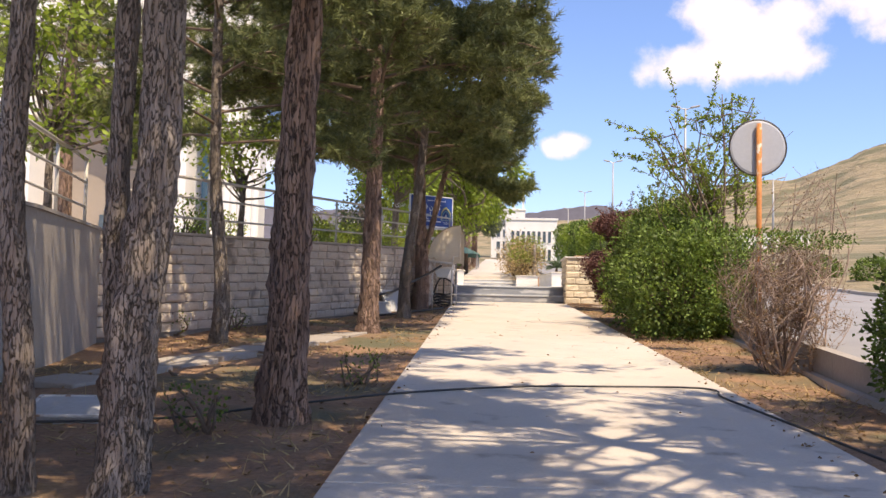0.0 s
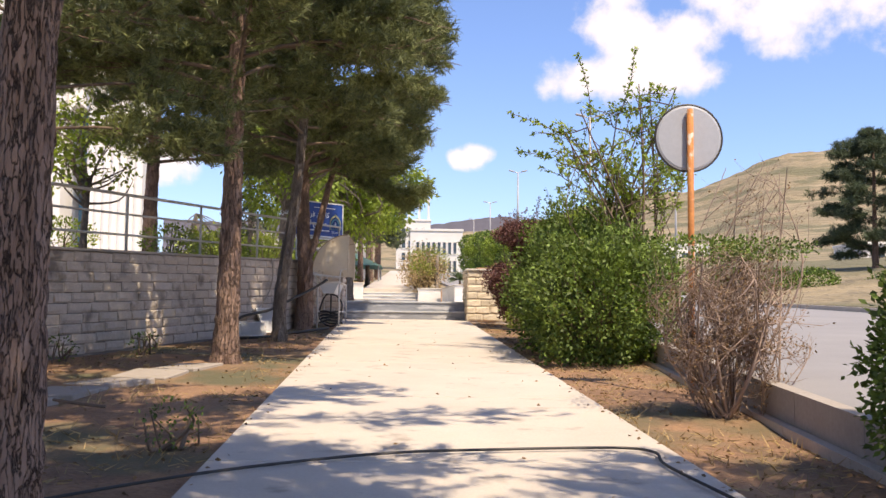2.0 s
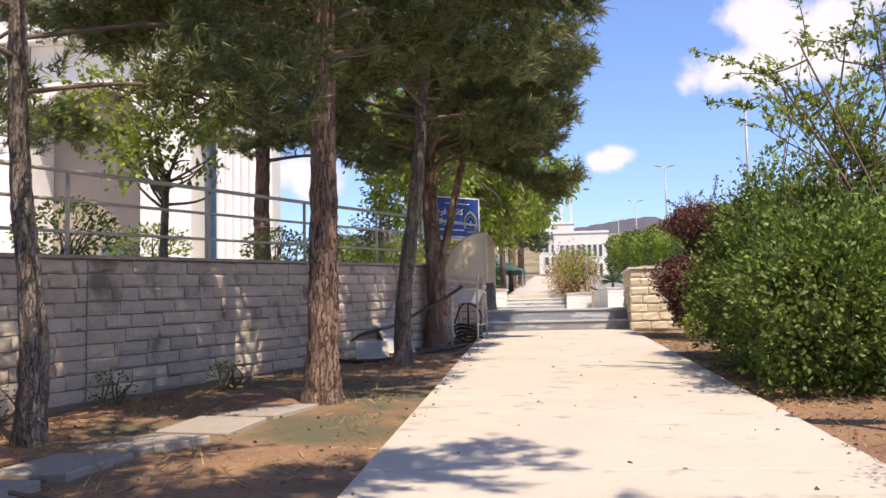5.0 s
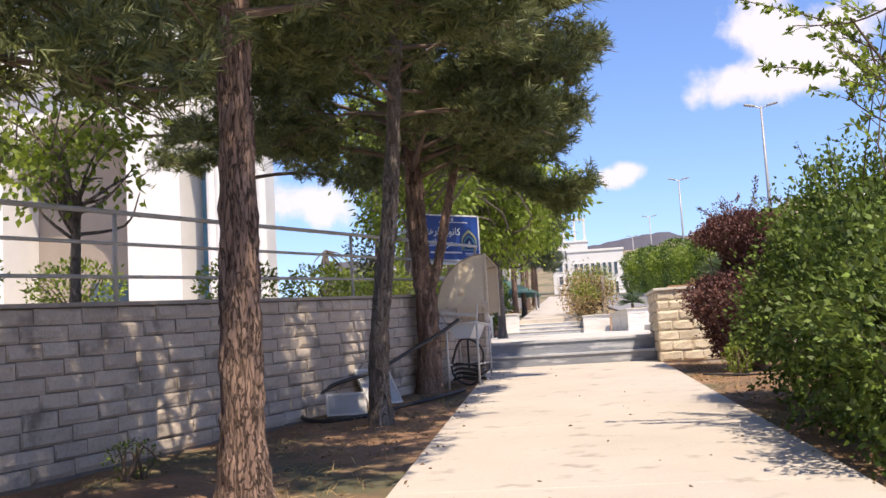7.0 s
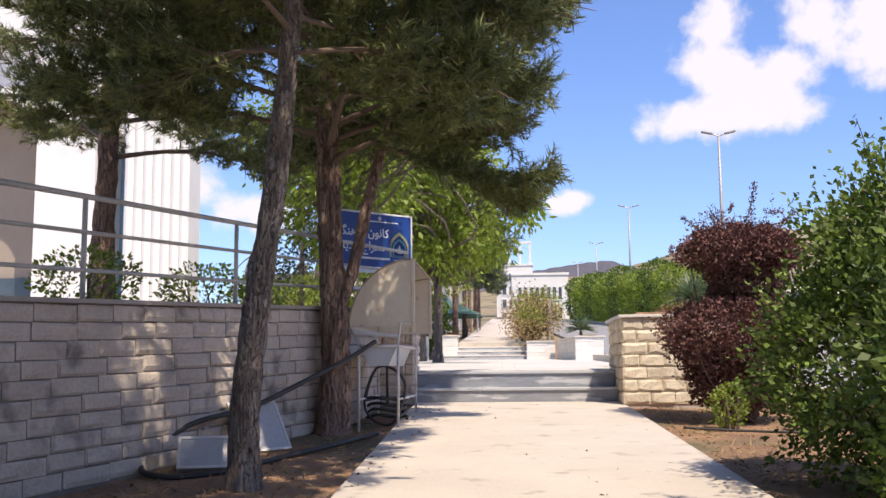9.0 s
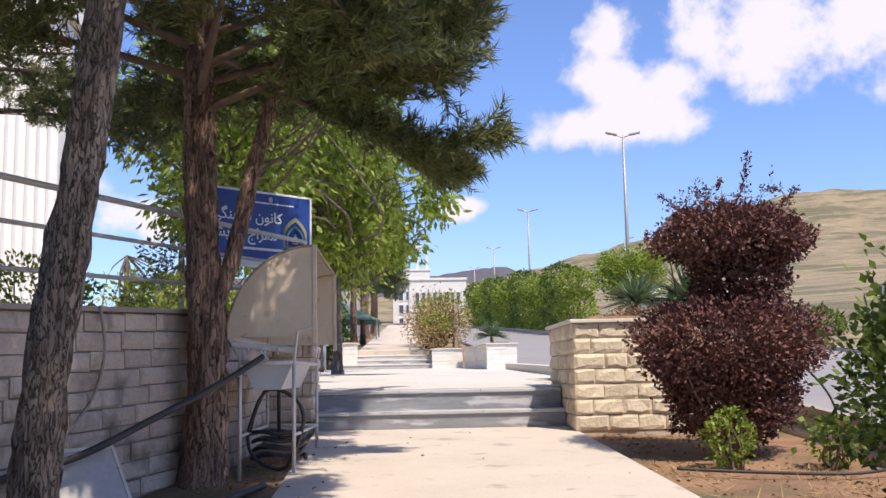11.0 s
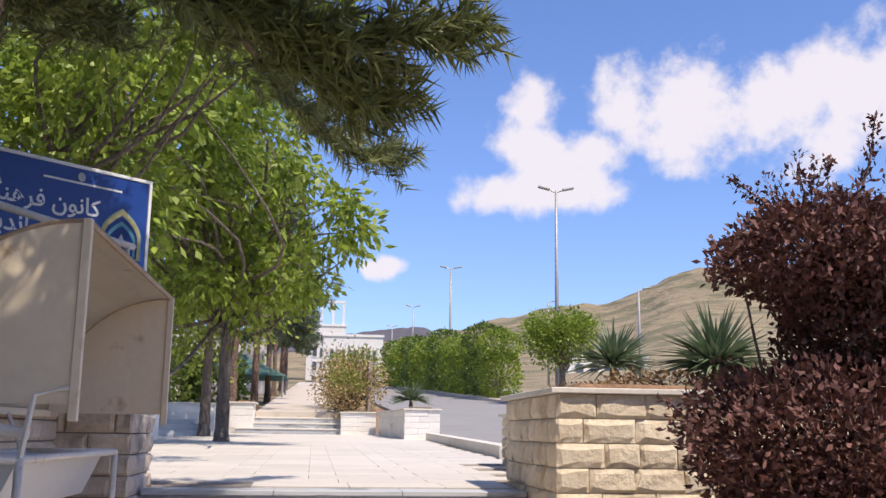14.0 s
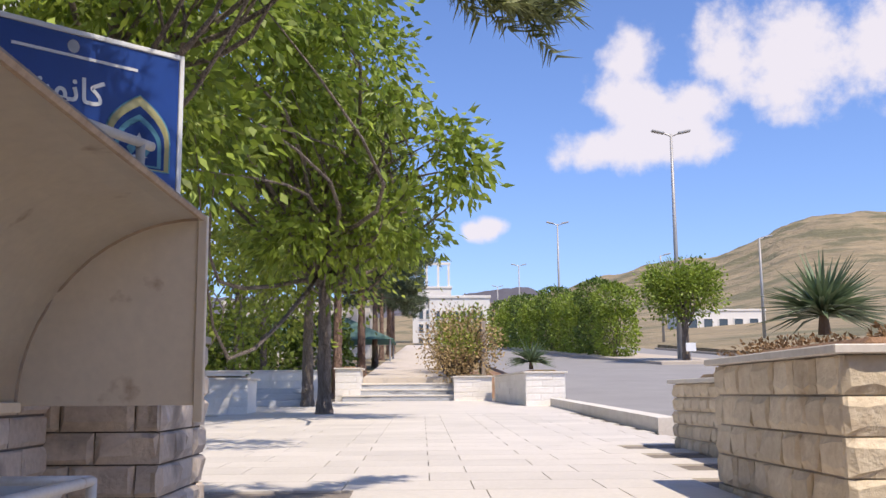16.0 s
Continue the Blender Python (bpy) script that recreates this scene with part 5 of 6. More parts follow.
slab_rng = random.Random(21)
for k in range(8):
    y = 8.6 + 0.95 * k
    x = -2.9 + 0.26 * (y - 8.6)
    ob = tagged(new("stepping_slab"), "flat worn concrete slab sunk in the dry soil", "paving slab", "slabs under the trees")
    bm = bmesh.new()
    box(bm, -0.36, 0.36, -0.4, 0.4, -0.08, 0.03, 0.012)
    part("slab", bm, M_PLASTER, ob)
    ob.matrix_basis = pose(x, y, prof(y) - 0.025, 2.9 + slab_rng.uniform(-1.5, 1.5), slab_rng.uniform(-2, 2), -16 + slab_rng.uniform(-9, 9))
for x, y, a in ((-1.9, 9.0, 30), (-2.6, 11.6, 70), (-1.0, 11.0, 110)):
    st = [(x, y, prof(y) + 0.02), (x + 0.25 * math.cos(a), y + 0.25 * math.sin(a), prof(y) + 0.05), (x + 0.5 * math.cos(a), y + 0.45 * math.sin(a), prof(y) + 0.09)]
    bm = bmesh.new()
    tube(bm, bent(st, 3), [0.016] * 7, 6)
    tagged(link_bm("fallen_stick", bm, M_TWIG), "dark fallen stick lying on the soil", "stick", "fallen sticks")

# ---- traffic mirror seen from behind ----
mirror = tagged(new("traffic_mirror"), "round traffic mirror, grey back, on a rusty orange post", "traffic mirror")
bm = bmesh.new()
tube(bm, [(5.27, 12.8, 0.5), (5.27, 12.8, 4.0)], 0.038, 12)
part("post", bm, M_RUST, mirror, "rusty orange post", smooth=True)
bm = bmesh.new()
prof_r = [(0.0, 0.05), (0.2, 0.052), (0.37, 0.056), (0.395, 0.065), (0.40, 0.10), (0.37, 0.10)]
rings = []
for r, d in prof_r:
    rings.append([bm.verts.new((5.27 + r * math.cos(a), 12.8 + d, 3.66 + r * math.sin(a))) for a in np.linspace(0, 2 * math.pi, 40, endpoint=False)] if r else None)
c0 = bm.verts.new((5.27, 12.85, 3.66))
for i in range(40):
    bm.faces.new((c0, rings[1][i], rings[1][(i + 1) % 40]))
for a, b in zip(rings[1:], rings[2:]):
    for i in range(40):
        bm.faces.new((a[i], b[i], b[(i + 1) % 40], a[(i + 1) % 40]))
bmesh.ops.recalc_face_normals(bm, faces=bm.faces)
part("dish", bm, M_DISC, mirror, "pale grey back of the mirror")
bm = bmesh.new()
tube(bm, [(5.27 + 0.405 * math.cos(a), 12.875, 3.66 + 0.405 * math.sin(a)) for a in np.linspace(0, 2 * math.pi, 41)], 0.016, 6)
part("rim", bm, M_BLACK, mirror, "dark rubber rim")
bm = bmesh.new()
box(bm, 5.24, 5.30, 12.83, 12.855, 3.4, 3.9, 0.004)
part("bracket", bm, M_RUST, mirror)

# ---- blue sign board ----
FORMS = {"ک": "ﮎﮏﮐﮑ", "ا": "ﺍﺎﺍﺎ", "ن": "ﻥﻦﻧﻨ", "و": "ﻭﻮﻭﻮ", "ف": "ﻑﻒﻓﻔ", "ر": "ﺭﺮﺭﺮ", "ه": "ﻩﻪﻫﻬ",
         "گ": "ﮒﮓﮔﮕ", "ی": "ﯼﯽﯾﯿ", "م": "ﻡﻢﻣﻤ", "ع": "ﻉﻊﻋﻌ", "ج": "ﺝﺞﺟﺠ", "د": "ﺩﺪﺩﺪ", "ش": "ﺵﺶﺷﺸ"}
BREAKS = "اورد"


def shaped(text):
    """Joined letter forms, put in left-to-right drawing order."""
    out = []
    for i, c in enumerate(text):
        if c == " ":
            out.append(" ")
            continue
        before = i > 0 and text[i - 1] != " " and text[i - 1] not in BREAKS
        after = i + 1 < len(text) and text[i + 1] != " " and c not in BREAKS
        out.append(FORMS[c][{(False, False): 0, (True, False): 1, (False, True): 2, (True, True): 3}[(before, after)]])
    return "".join(reversed(out))


BW, BH = 1.62, 0.98
sign = tagged(new("sign_board"), "blue sign board with white Persian lettering and an arched emblem", "sign")
bm = bmesh.new()
box(bm, -BW, 0, -0.02, 0.02, 0, BH, 0.004)
part("sheet", bm, M_BLUE, sign)
for x0, x1, z0, z1 in ((-BW, 0, -0.03, 0.0), (-BW, 0, BH, BH + 0.03), (-BW - 0.03, -BW, -0.03, BH + 0.03), (0, 0.03, -0.03, BH + 0.03)):
    bm = bmesh.new()
    box(bm, x0, x1, -0.03, 0.03, z0, z1, 0.004)
    part("edge_bar", bm, M_SIGNWHITE, sign, "white edge bar")
bm = bmesh.new()
box(bm, -BW, -0.002, -0.024, -0.021, 0.0, 0.07)
part("bottom_band", bm, M_SIGNWHITE, sign)


def letters(text, x, z, size):
    cu = bpy.data.curves.new("lettering", "FONT")
    cu.body, cu.size, cu.align_x, cu.extrude, cu.resolution_u = text, size, "RIGHT", 0.001, 3
    cu.offset = 0.003
    tmp = new("lettering", cu)
    me = bpy.data.meshes.new_from_object(tmp.evaluated_get(bpy.context.evaluated_depsgraph_get()))
    bpy.data.objects.remove(tmp)
    me.materials.clear()
    me.materials.append(M_SIGNWHITE)
    ob = new("lettering", me)
    ob.parent = sign
    ob.matrix_basis = pose(x, -0.0235, z, 90)
    return ob


letters(shaped("کانون فرهنگی و هنری"), -0.47, 0.59, 0.205)
letters(shaped("معراج اندیشه"), -0.55, 0.35, 0.205)
for x0, x1, z0, z1 in ((-1.25, -0.45, 0.20, 0.235), (-1.0, -0.27, 0.845, 0.862), (-0.37, -0.13, 0.20, 0.21), (-0.35, -0.15, 0.165, 0.175)):
    bm = bmesh.new()
    box(bm, x0, x1, -0.025, -0.021, z0, z1)
    part("small_print", bm, M_SIGNWHITE, sign)


def arch_loop(cx, cz, w, h):
    pts = [(cx - w, cz), (cx + w, cz)]
    for t in np.linspace(0, 1, 9):
        pts.append((cx + w * (1 - t ** 1.7), cz + h * 0.42 + h * 0.58 * t ** 0.8))
    for t in np.linspace(1, 0, 9)[1:]:
        pts.append((cx - w * (1 - t ** 1.7), cz + h * 0.42 + h * 0.58 * t ** 0.8))
    return pts


for k, (w, h, dz, mat) in enumerate(((0.205, 0.45, 0.0, M_SIGNTEAL), (0.195, 0.435, 0.006, M_SIGNGOLD), (0.165, 0.37, 0.012, M_BLUE), (0.145, 0.31, 0.02, M_SIGNTEAL), (0.12, 0.26, 0.03, M_BLUE))):
    bm = bmesh.new()
    yk = -0.0225 - 0.0015 * k
    bm.faces.new([bm.verts.new((x, yk, z)) for x, z in arch_loop(-0.25, 0.26 + dz, w, h)])
    bmesh.ops.solidify(bm, geom=bm.faces[:], thickness=0.001)
    part("emblem_arch", bm, mat, sign)
for dx, dz, sx, sz, mt in ((0, 0.14, 0.03, 0.06, M_SIGNWHITE), (-0.045, 0.10, 0.03, 0.045, M_SIGNTEAL), (0.045, 0.10, 0.03, 0.045, M_SIGNTEAL), (0, 0.055, 0.06, 0.012, M_SIGNWHITE), (0, 0.08, 0.025, 0.035, M_BLUE)):
    bm = bmesh.new()
    bm.faces.new([bm.verts.new((-0.25 + dx + a * sx, -0.0305, 0.28 + dz + b * sz)) for a, b in ((-1, 0), (0, -1), (1, 0), (0, 1))])
    bmesh.ops.solidify(bm, geom=bm.faces[:], thickness=0.001)
    part("emblem_petal", bm, mt, sign)
bm = bmesh.new()
bm.faces.new([bm.verts.new((-0.66 + 0.035 * math.cos(a), -0.0235, 0.91 + 0.04 * math.sin(a))) for a in np.linspace(0, 2 * math.pi, 14, endpoint=False)])
bmesh.ops.solidify(bm, geom=bm.faces[:], thickness=0.001)
part("top_crest", bm, M_SIGNWHITE, sign)
SIGN_YAW = 42
for x in (-BW + 0.12, -0.12):
    bm = bmesh.new()
    box(bm, x - 0.025, x + 0.025, 0.021, 0.07, -1.3, BH)
    part("sign_post", bm, M_WHITEPAINT, sign, "white steel post")
bm = bmesh.new()
box(bm, -BW + 0.12, -0.12, 0.025, 0.06, -0.32, -0.27)
part("cross_bar", bm, M_WHITEPAINT, sign)
sign.matrix_basis = pose(0.05, 29.1, 3.68, 0, 0, SIGN_YAW)

# ---- lamps along the road ----


def street_lamp(x, y, zb, h, double=True, scale=1.0):
    ob = tagged(new("street_lamp"), "tall grey street lamp with two short arms" if double else "tall grey lamp pole with a single head", "street lamp", "street lamps along the road")
    bm = bmesh.new()
    tube(bm, [(x, y, zb - 0.3), (x, y, zb + h * 0.5), (x, y, zb + h)], [0.17 * scale, 0.13 * scale, 0.08 * scale], 10)
    part("pole", bm, M_POLE, ob, smooth=True)
    for s in ((-1, 1) if double else (1,)):
        bm = bmesh.new()
        tube(bm, [(x, y, zb + h - 0.15), (x + s * 0.5 * scale, y, zb + h + 0.05)], 0.05 * scale, 6)
        part("arm", bm, M_POLE, ob)
        bm = bmesh.new()
        box(bm, -0.42, 0.42, -0.16, 0.16, -0.07, 0.09, 0.05, pose(x + s * 0.85 * scale, y, zb + h + 0.13, 0, -s * 12, 0) @ Matrix.Scale(scale, 4))
        part("lamp_head", bm, M_POLE, ob)
    return ob


street_lamp(17.6, 84.0, prof(84), 14.6)
street_lamp(16.8, 131.0, prof(131), 13.9)
street_lamp(17.5, 182.0, prof(182), 12.6)
street_lamp(18.5, 240.0, prof(240), 12.0)
street_lamp(30.5, 140.0, prof(140), 11.0, False)
street_lamp(33.0, 112.5, prof(112.5) + 0.9, 9.6, False)

# ---- road island with clipped trees ----
bm = bmesh.new()
prism(bm, [(15.2, 79), (19.5, 79.5), (19.5, 84), (15.5, 135), (10.5, 135), (12.5, 95)], lambda x, q: prof(q) - 0.3, lambda x, q: road_z(q) + 0.18)
tagged(link_bm("road_island", bm, M_KERB), "pale kerbed planting island in the road", "kerb", kind="structure")
leafy_tree("round_tree", "round-clipped bright green tree on a pale trunk", [(17.3, 81.5, 4.2), (17.3, 81.5, 6.0), (17.3, 81.5, 7.6)], 0.24, 0.16,
           [(17.3, 81.5, 8.6, 2.3, 2.1, 1.55), (17.0, 81.5, 9.2, 1.8, 1.8, 1.2)], 6500, 0.24, M_LEAF, 111)
for k in range(11):
    xk, yk = 15.0 - 0.42 * k, 91 + 4.4 * k
    zk = prof(yk)
    top = 5.0 + 0.6 * math.sin(k * 1.9)
    bush("hedge_tree", "dense clipped green hedge tree on the road island", [(xk, yk, zk + 1.9, 1.5, 2.2, 1.9), (xk, yk, zk + top - 1.0, 1.6, 1.9, 1.2)], 3600, 0.26, M_HEDGE if k % 3 == 1 else M_LEAF, 120 + k, (xk, yk, zk), stems=7, shell=0.75, spray=0.05, group="hedge trees on the road island", category="tree")
bm = bmesh.new()
box(bm, 17.15, 17.75, 80.9, 80.95, 5.0, 5.5, 0.01)
sg = tagged(new("white_notice"), "small white notice fixed to the tree trunk", "notice")
part("plate", bm, M_SIGNWHITE, sg)
bm = bmesh.new()
box(bm, 17.42, 17.48, 80.96, 81.0, 3.9, 5.3)
part("stake", bm, M_POLE, sg)

# dark slab sign by the far walk
bm = bmesh.new()
box(bm, 3.66, 3.82, 58.25, 59.4, 2.3, 5.2, 0.02)
tagged(link_bm("dark_slab", bm, M_BROWNWALL), "upright dark slab sign beside the far planter", "sign")

# conifer across the road
pine("conifer", "broad grey-green conifer across the road", [(38, 75, 4.8), (38, 75, 9), (38, 75, 16.0)], 0.3, 0.06, 6.4, 16.2, 2.8, 60, 2000, 130, needles=22, needle_len=0.34, needle_w=0.05, mat=M_NEEDLEFAR, group="conifers")
for i, (x, y, r) in enumerate(((24.6, 60, 1.3), (27.2, 61, 1.5), (23.5, 66, 1.2), (33, 62, 1.6), (31, 52, 1.4))):
    bush("verge_shrub", "low green shrub on the far verge", [(x, y, prof(y) + 1.1, r, r, 0.9)], 1500, 0.2, M_HEDGE, 135 + i, (x, y, prof(y) + 0.1), stems=6, group="verge shrubs")

# ---- buildings ----


def facade_block(ob, x0, x1, y0, y1, zb, zt, mat, cols, rows, wz0, wz1, name="wall", margin=0.8):
    """A block with real window recesses on its front."""
    bm = bmesh.new()
    box(bm, x0, x1, y0, y1, zb, zt)
    w = part(name, bm, mat, ob)
    bm = bmesh.new()
    box(bm, x0 - 0.15, x1 + 0.15, y0 - 0.15, y1 + 0.15, zt, zt + 0.35, 0.02)
    part("parapet", bm, mat, ob)
    for r in range(rows):
        for c in range(cols):
            cw = (x1 - x0 - 2 * margin) / cols
            cx = x0 + margin + cw * (c + 0.5)
            a, b = wz0 + (wz1 - wz0) * r / rows, wz0 + (wz1 - wz0) * (r + 0.62) / rows
            bm = bmesh.new()
            for bx in ((cx - cw * 0.34, cx - cw * 0.28, a, b), (cx + cw * 0.28, cx + cw * 0.34, a, b), (cx - cw * 0.34, cx + cw * 0.34, b + 0.002, b + 0.1), (cx - cw * 0.38, cx + cw * 0.38, a - 0.12, a - 0.002)):
                box(bm, bx[0], bx[1], y0 - 0.12, y0 + 0.02, bx[2], bx[3])
            win = part("window", bm, M_WHITE, ob)
            bm = bmesh.new()
            box(bm, cx - cw * 0.279, cx + cw * 0.279, y0 - 0.03, y0 - 0.004, a, b)
            part("pane", bm, M_WINDOW, win)
    return w


far_house = tagged(new("office_building"), "white two-storey flat-roofed building at the end of the walk", "building")
facade_block(far_house, 2.6, 11.1, 160, 176, 7.5, 15.9, M_WHITE, 8, 2, 9.2, 15.2)
tower = tagged(new("tower_building"), "pale tall building with open frame on top behind the trees", "building")
facade_block(tower, 0.0, 6.6, 190, 204, 8.0, 20.5, M_WHITE, 4, 4, 10.5, 20.0)
bm = bmesh.new()
for x in (0.6, 2.4, 4.4, 6.2):
    box(bm, x - 0.2, x + 0.2, 190.2, 190.6, 20.85, 24.6)
box(bm, 0.3, 6.5, 190.15, 190.65, 24.602, 25.0)
part("roof_frame", bm, M_WHITE, tower, "open white frame on the roof")
low_house = tagged(new("low_building"), "long low white building below the hill", "building")
facade_block(low_house, 50, 66, 205, 215, 11.0, 17.6, M_WHITE, 5, 1, 14.0, 17.4)
low_house2 = tagged(new("low_building"), "distant pale block beside the ridge", "building")
facade_block(low_house2, 14, 24, 250, 262, 13.5, 20.5, M_CAP, 6, 2, 15.5, 20.4)
long_wall = tagged(new("long_white_building"), "long white low building across the road", "building")
facade_block(long_wall, 62, 92, 128, 136, 6.5, 12.0, M_WHITE, 9, 1, 9.5, 11.9)

hall = tagged(new("campus_hall"), "large white stone-clad hall with fluted columns and dark recess", "building")
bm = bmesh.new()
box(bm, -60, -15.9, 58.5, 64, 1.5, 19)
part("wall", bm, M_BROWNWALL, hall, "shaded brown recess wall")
for x0, x1 in ((-19.8, -17.0), (-33.5, -26.5), (-48, -40)):
    bm = bmesh.new()
    box(bm, x0, x1, 55, 58.45, 1.5, 17.5)
    part("pier", bm, M_WHITE, hall, "white stone pier")
bm = bmesh.new()
box(bm, -60, -12.4, 54.6, 58.6, 17.52, 20.0)
part("fascia", bm, M_WHITE, hall, "white stone fascia")
for x in np.linspace(-15.5, -12.9, 7):
    bm = bmesh.new()
    tube(bm, [(x, 55.4, 1.5), (x, 55.4, 17.5)], 0.24, 10)
    part("flute", bm, M_WHITE, hall)
bm = bmesh.new()
box(bm, -15.7, -12.7, 55.45, 57.0, 1.5, 17.5)
part("column", bm, M_WHITE, hall, "fluted white column")
for i, (xa, xb) in enumerate(((-26.4, -19.85), (-16.95, -15.75))):
    n = 10
    bm = bmesh.new()
    cx, w = (xa + xb) / 2, (xb - xa) / 2
    lo = [(cx + w * math.cos(a), 12.2 + (3.2 if i == 0 else 1.0) * math.sin(a)) for a in np.linspace(math.pi, 0, n)]
    fr = [bm.verts.new((x, 55.6, z)) for x, z in lo] + [bm.verts.new((xb, 55.6, 17.5)), bm.verts.new((xa, 55.6, 17.5))]
    bk = [bm.verts.new((v.co.x, 57.6, v.co.z)) for v in fr]
    bm.faces.new(fr)
    bm.faces.new(list(reversed(bk)))
    for k in range(len(fr)):
        j = (k + 1) % len(fr)
        bm.faces.new((fr[k], bk[k], bk[j], fr[j]))
    bmesh.ops.recalc_face_normals(bm, faces=bm.faces)
    part("arch", bm, M_WHITE, hall, "white arch head")
bm = bmesh.new()
box(bm, -16.9, -15.8, 57.8, 57.9, 1.5, 13)
part("glazing", bm, M_BLUEGLASS, hall, "blue tinted glazing")
bm = bmesh.new()
box(bm, -23.5, -21.0, 58.3, 58.45, 2.6, 6.6)
part("door", bm, M_WINDOW, hall, "dark entrance")
for i, (x, y, w) in enumerate(((-6.5, 75, 3.0), (-3.2, 80, 3.2))):
    tent = tagged(new("awning"), "faded green peaked awning beyond the terrace", "awning", "awnings")
    bm = bmesh.new()
    zb = 5.6
    b4 = [bm.verts.new(p) for p in ((x - w, y - w, zb), (x + w, y - w, zb), (x + w, y + w, zb), (x - w, y + w, zb))]
    tp = bm.verts.new((x, y, zb + 1.6))
    for k in range(4):
        bm.faces.new((b4[k], b4[(k + 1) % 4], tp))
    bmesh.ops.solidify(bm, geom=bm.faces[:], thickness=0.06)
    part("canopy", bm, M_ROOFGREEN, tent)
    for sx in (-1, 1):
        for sy in (-1, 1):
            bm = bmesh.new()
            tube(bm, [(x + sx * (w - 0.2), y + sy * (w - 0.2), 2.5), (x + sx * (w - 0.2), y + sy * (w - 0.2), zb + 0.1)], 0.06, 6)
            part("pole", bm, M_POLE, tent)
cream = tagged(new("cream_building"), "cream building seen beyond the railing", "building")
facade_block(cream, -14, -2.5, 100, 110, 4, 9.6, M_CAP, 6, 1, 6.2, 9.2)
for i, (x, y) in enumerate(((-3.6, 24.2), (-5.4, 22.2), (-3.0, 27.0), (-4.8, 18.0), (-2.2, 30.5))):
    bush("terrace_shrub", "low bright green shrub behind the railing", [(x, y, 2.75 + 0.03 * (y - 10), 0.75, 0.6, 0.42)], 900, 0.08, M_LEAF if i % 2 else M_YELLOWLEAF, 150 + i, (x, y, 2.2 + 0.03 * (y - 10)), stems=8, group="terrace shrubs")

# ---- litter and dry grass ----
rng = np.random.default_rng(42)
n = 13000
gy = rng.uniform(2, 28, n)
left = rng.random(n) < 0.62
gx = np.where(left, rng.uniform(-4.2, 0.45, n), rng.uniform(3.85, 5.6, n))
keep = (gx > -2.0 + 0.3 * (gy - 20)) | ~left
gx, gy = gx[keep], gy[keep]
cl = np.array([noise.noise((a * 0.9, b * 0.6, 5)) for a, b in zip(gx, gy)]) > -0.05
gx, gy = gx[cl], gy[cl]
c = np.stack([gx, gy, np.array([ground_z(a, b) for a, b in zip(gx, gy)]) + 0.005], 1)
d = rng.normal(size=c.shape) * np.array([1, 1, 0.3]) + np.array([0, 0, 0.35])
tagged(soup("dry_grass", c, d, 0.13, 0.012, M_DRYGRASS, rng, None, kind="needle"), "straw-coloured dry grass and needle litter", "grass", kind="stuff")
n = 2600
gy = rng.uniform(2, 28.4, n)
side = rng.random(n)
gx = np.where(side < 0.55, rng.uniform(-3.5, 0.6, n), np.where(side < 0.97, rng.uniform(3.75, 5.4, n), rng.uniform(0.6, 3.8, n)))
keep = gx > -2.0 + 0.3 * (gy - 20)
gx, gy = gx[keep], gy[keep]
z = np.array([(prof(b) + 0.02) if path_l(b) < a < path_r(b) else ground_z(a, b) + 0.015 for a, b in zip(gx, gy)])
c = np.stack([gx, gy, z], 1)
d = rng.normal(size=c.shape) * np.array([1, 1, 0.12])
tagged(soup("leaf_litter", c, d, 0.045, 0.03, M_DRYLEAF, rng, None), "scattered dry brown leaves", "leaves", kind="stuff")

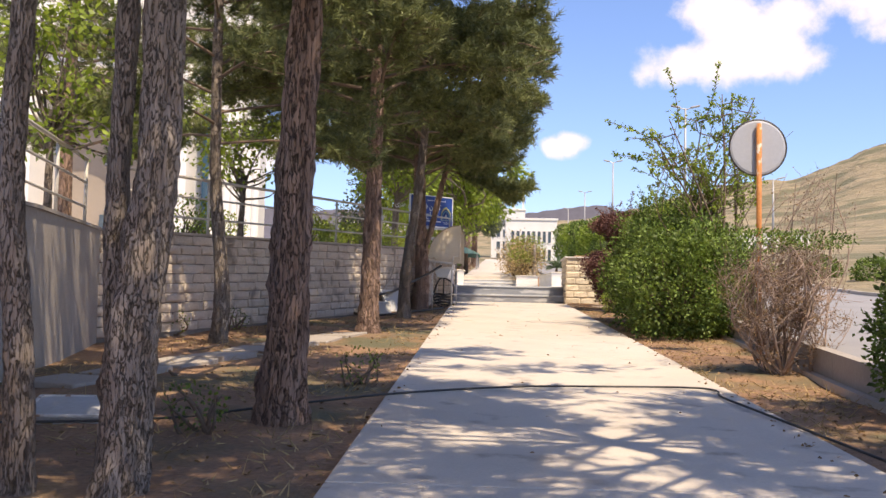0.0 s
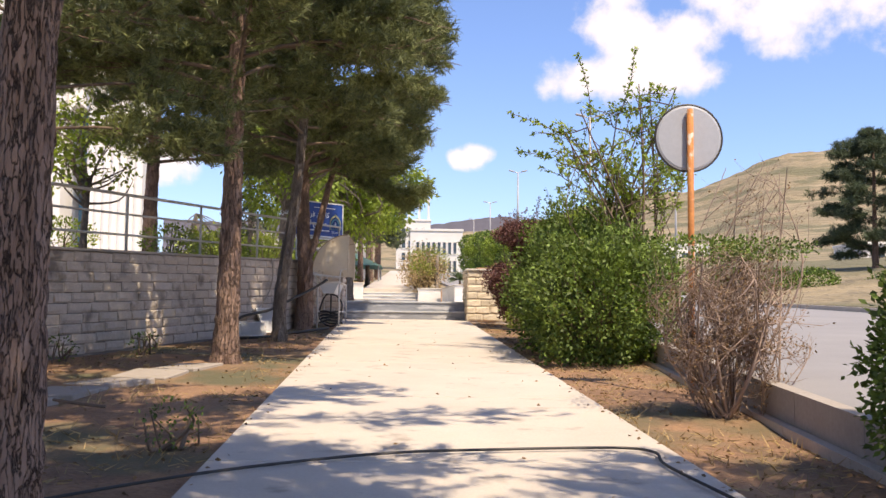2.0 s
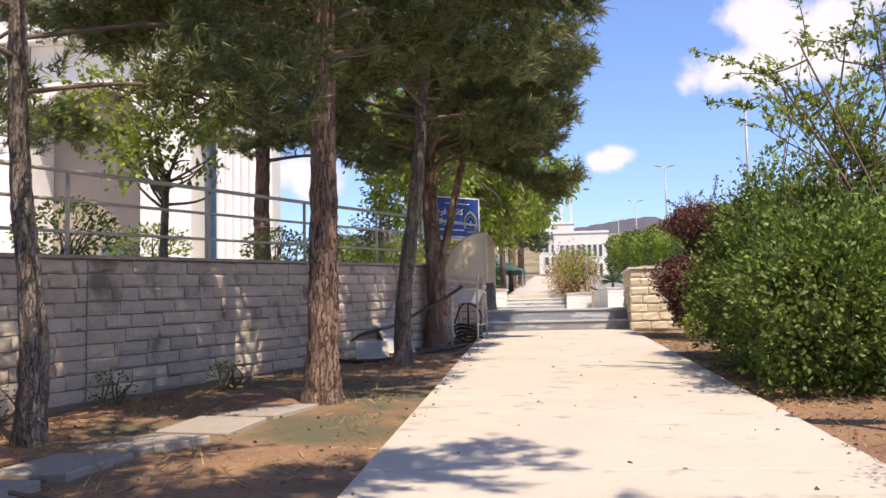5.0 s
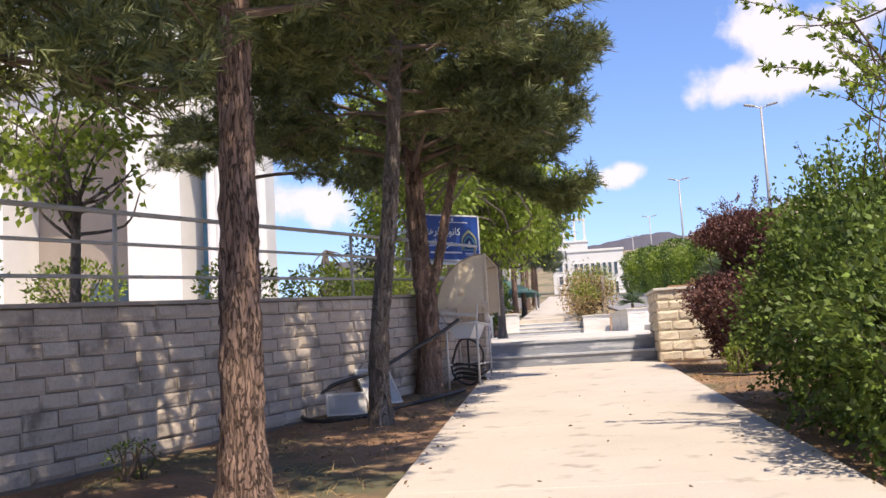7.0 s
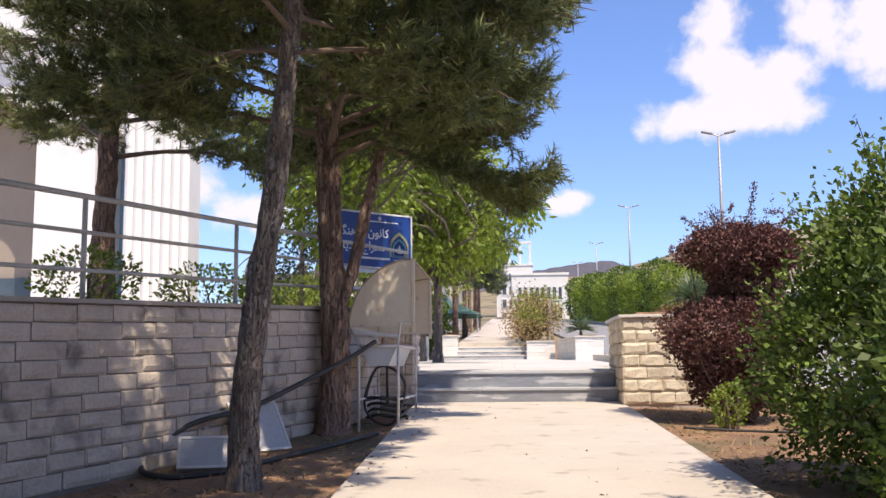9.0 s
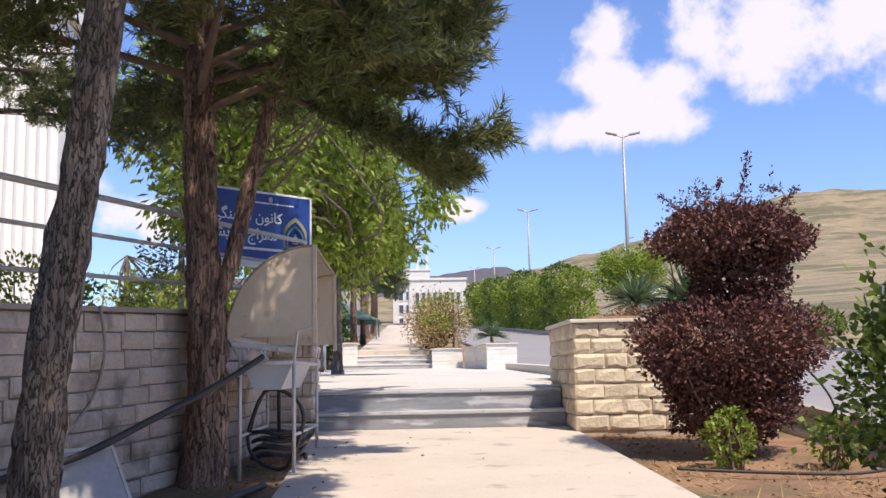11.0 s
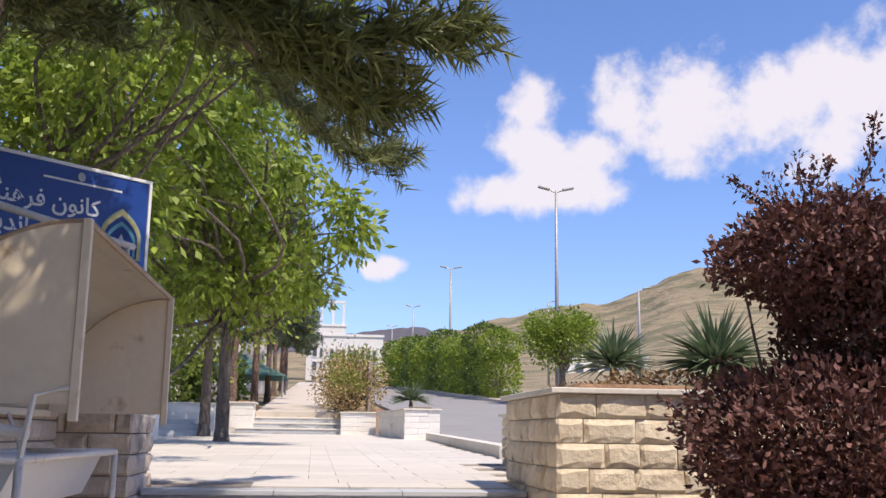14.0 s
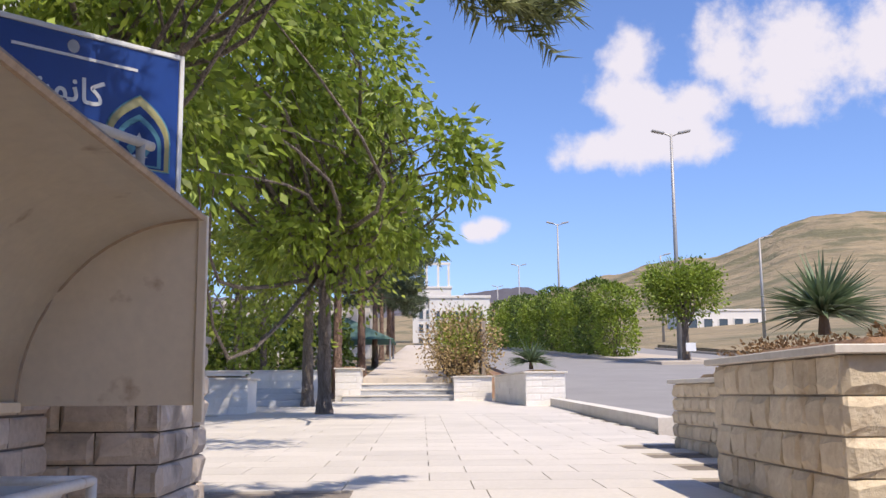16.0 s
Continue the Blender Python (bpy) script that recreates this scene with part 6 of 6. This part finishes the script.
# ---- pieces of walls and pavements ----
lrng = random.Random(77)
L = (WY1 - 16.0) / UH.y
lay(wall, BLOCKS, Vector((wall_x(16.0), 16.0, wall_top(16.0) - 1.62)), UH, 1.62, 0.03, 10, L, 0.52, lrng, NRM, gap=0.014, name="brick", slope=Vector((0, 0, 0.0402)))
lay(stub, BLOCKS, Vector((-0.47, 26.22, 1.25)), Vector((0, 1, 0)), 1.6, 0.03, 10, 2.4, 0.5, lrng, Vector((1, 0, 0)), gap=0.014, name="brick")
# the stretch farther off, joined
tmp = new("tmp_wall")
lay(tmp, BLOCKS, Vector((wall_x(WY0), WY0, wall_top(WY0) - 1.62)), UH, 1.62, 0.03, 10, (16.0 - WY0) / UH.y - 0.01, 0.52, lrng, NRM, gap=0.014, name="b", slope=Vector((0, 0, 0.0402)))
vs, fs = [], []
for o in list(tmp.children):
    k = len(vs)
    vs += [tuple(o.matrix_basis @ v.co) for v in o.data.vertices]
    for p in o.data.polygons:
        q = list(p.vertices)
        for i in range(1, len(q) - 1):
            fs.append((q[0] + k, q[i] + k, q[i + 1] + k))
    bpy.data.objects.remove(o)
bpy.data.objects.remove(tmp)
tagged(from_arrays("bricks", vs, fs, M_WALLREST, wall), "grey wall blocks", kind="stuff")

# landing paving
tile = bmesh.new()
box(tile, 0, 1, 0, 1, -1, 0, 0.006)
tile_me = bpy.data.meshes.new("tile")
tile.to_mesh(tile_me)
tile.free()
tile_me.materials.append(M_PAVING)
y = 29.48
j = 0
while y < 44:
    x = 0.18 if y < 29.8 else -2.6
    x -= 0.0 if j % 2 else 0.3
    x = max(x, 0.18) if y < 29.8 else x
    while x < 4.6:
        x1 = min(x + 0.9, 3.55 if y < 30.1 else 4.7)
        if x1 - x > 0.05 and not (x < 0.2 and y < 29.8) and not (x1 > 4.45 and 29.6 < y < 34.1):
            ob = new("tile", tile_me)
            ob.parent = landing
            ob.matrix_basis = Matrix.Translation((x, y, landing_z(y + 0.3))) @ Matrix.Rotation(0.016, 4, "X") @ Matrix.Diagonal((x1 - x - 0.008, 0.592, 0.02, 1))
        x = x + 0.9
        if x >= (3.55 if y < 30.1 else 4.7):
            break
    y += 0.6
    j += 1
bm = bmesh.new()
prism(bm, [(-8.9, 44.1), (5.2, 44.1), (5.5, 55.9), (-8.9, 55.9)], lambda x, q: landing_z(q) - 0.1, lambda x, q: landing_z(q) - 0.002)
part("far_paving", bm, M_PAVING, landing)
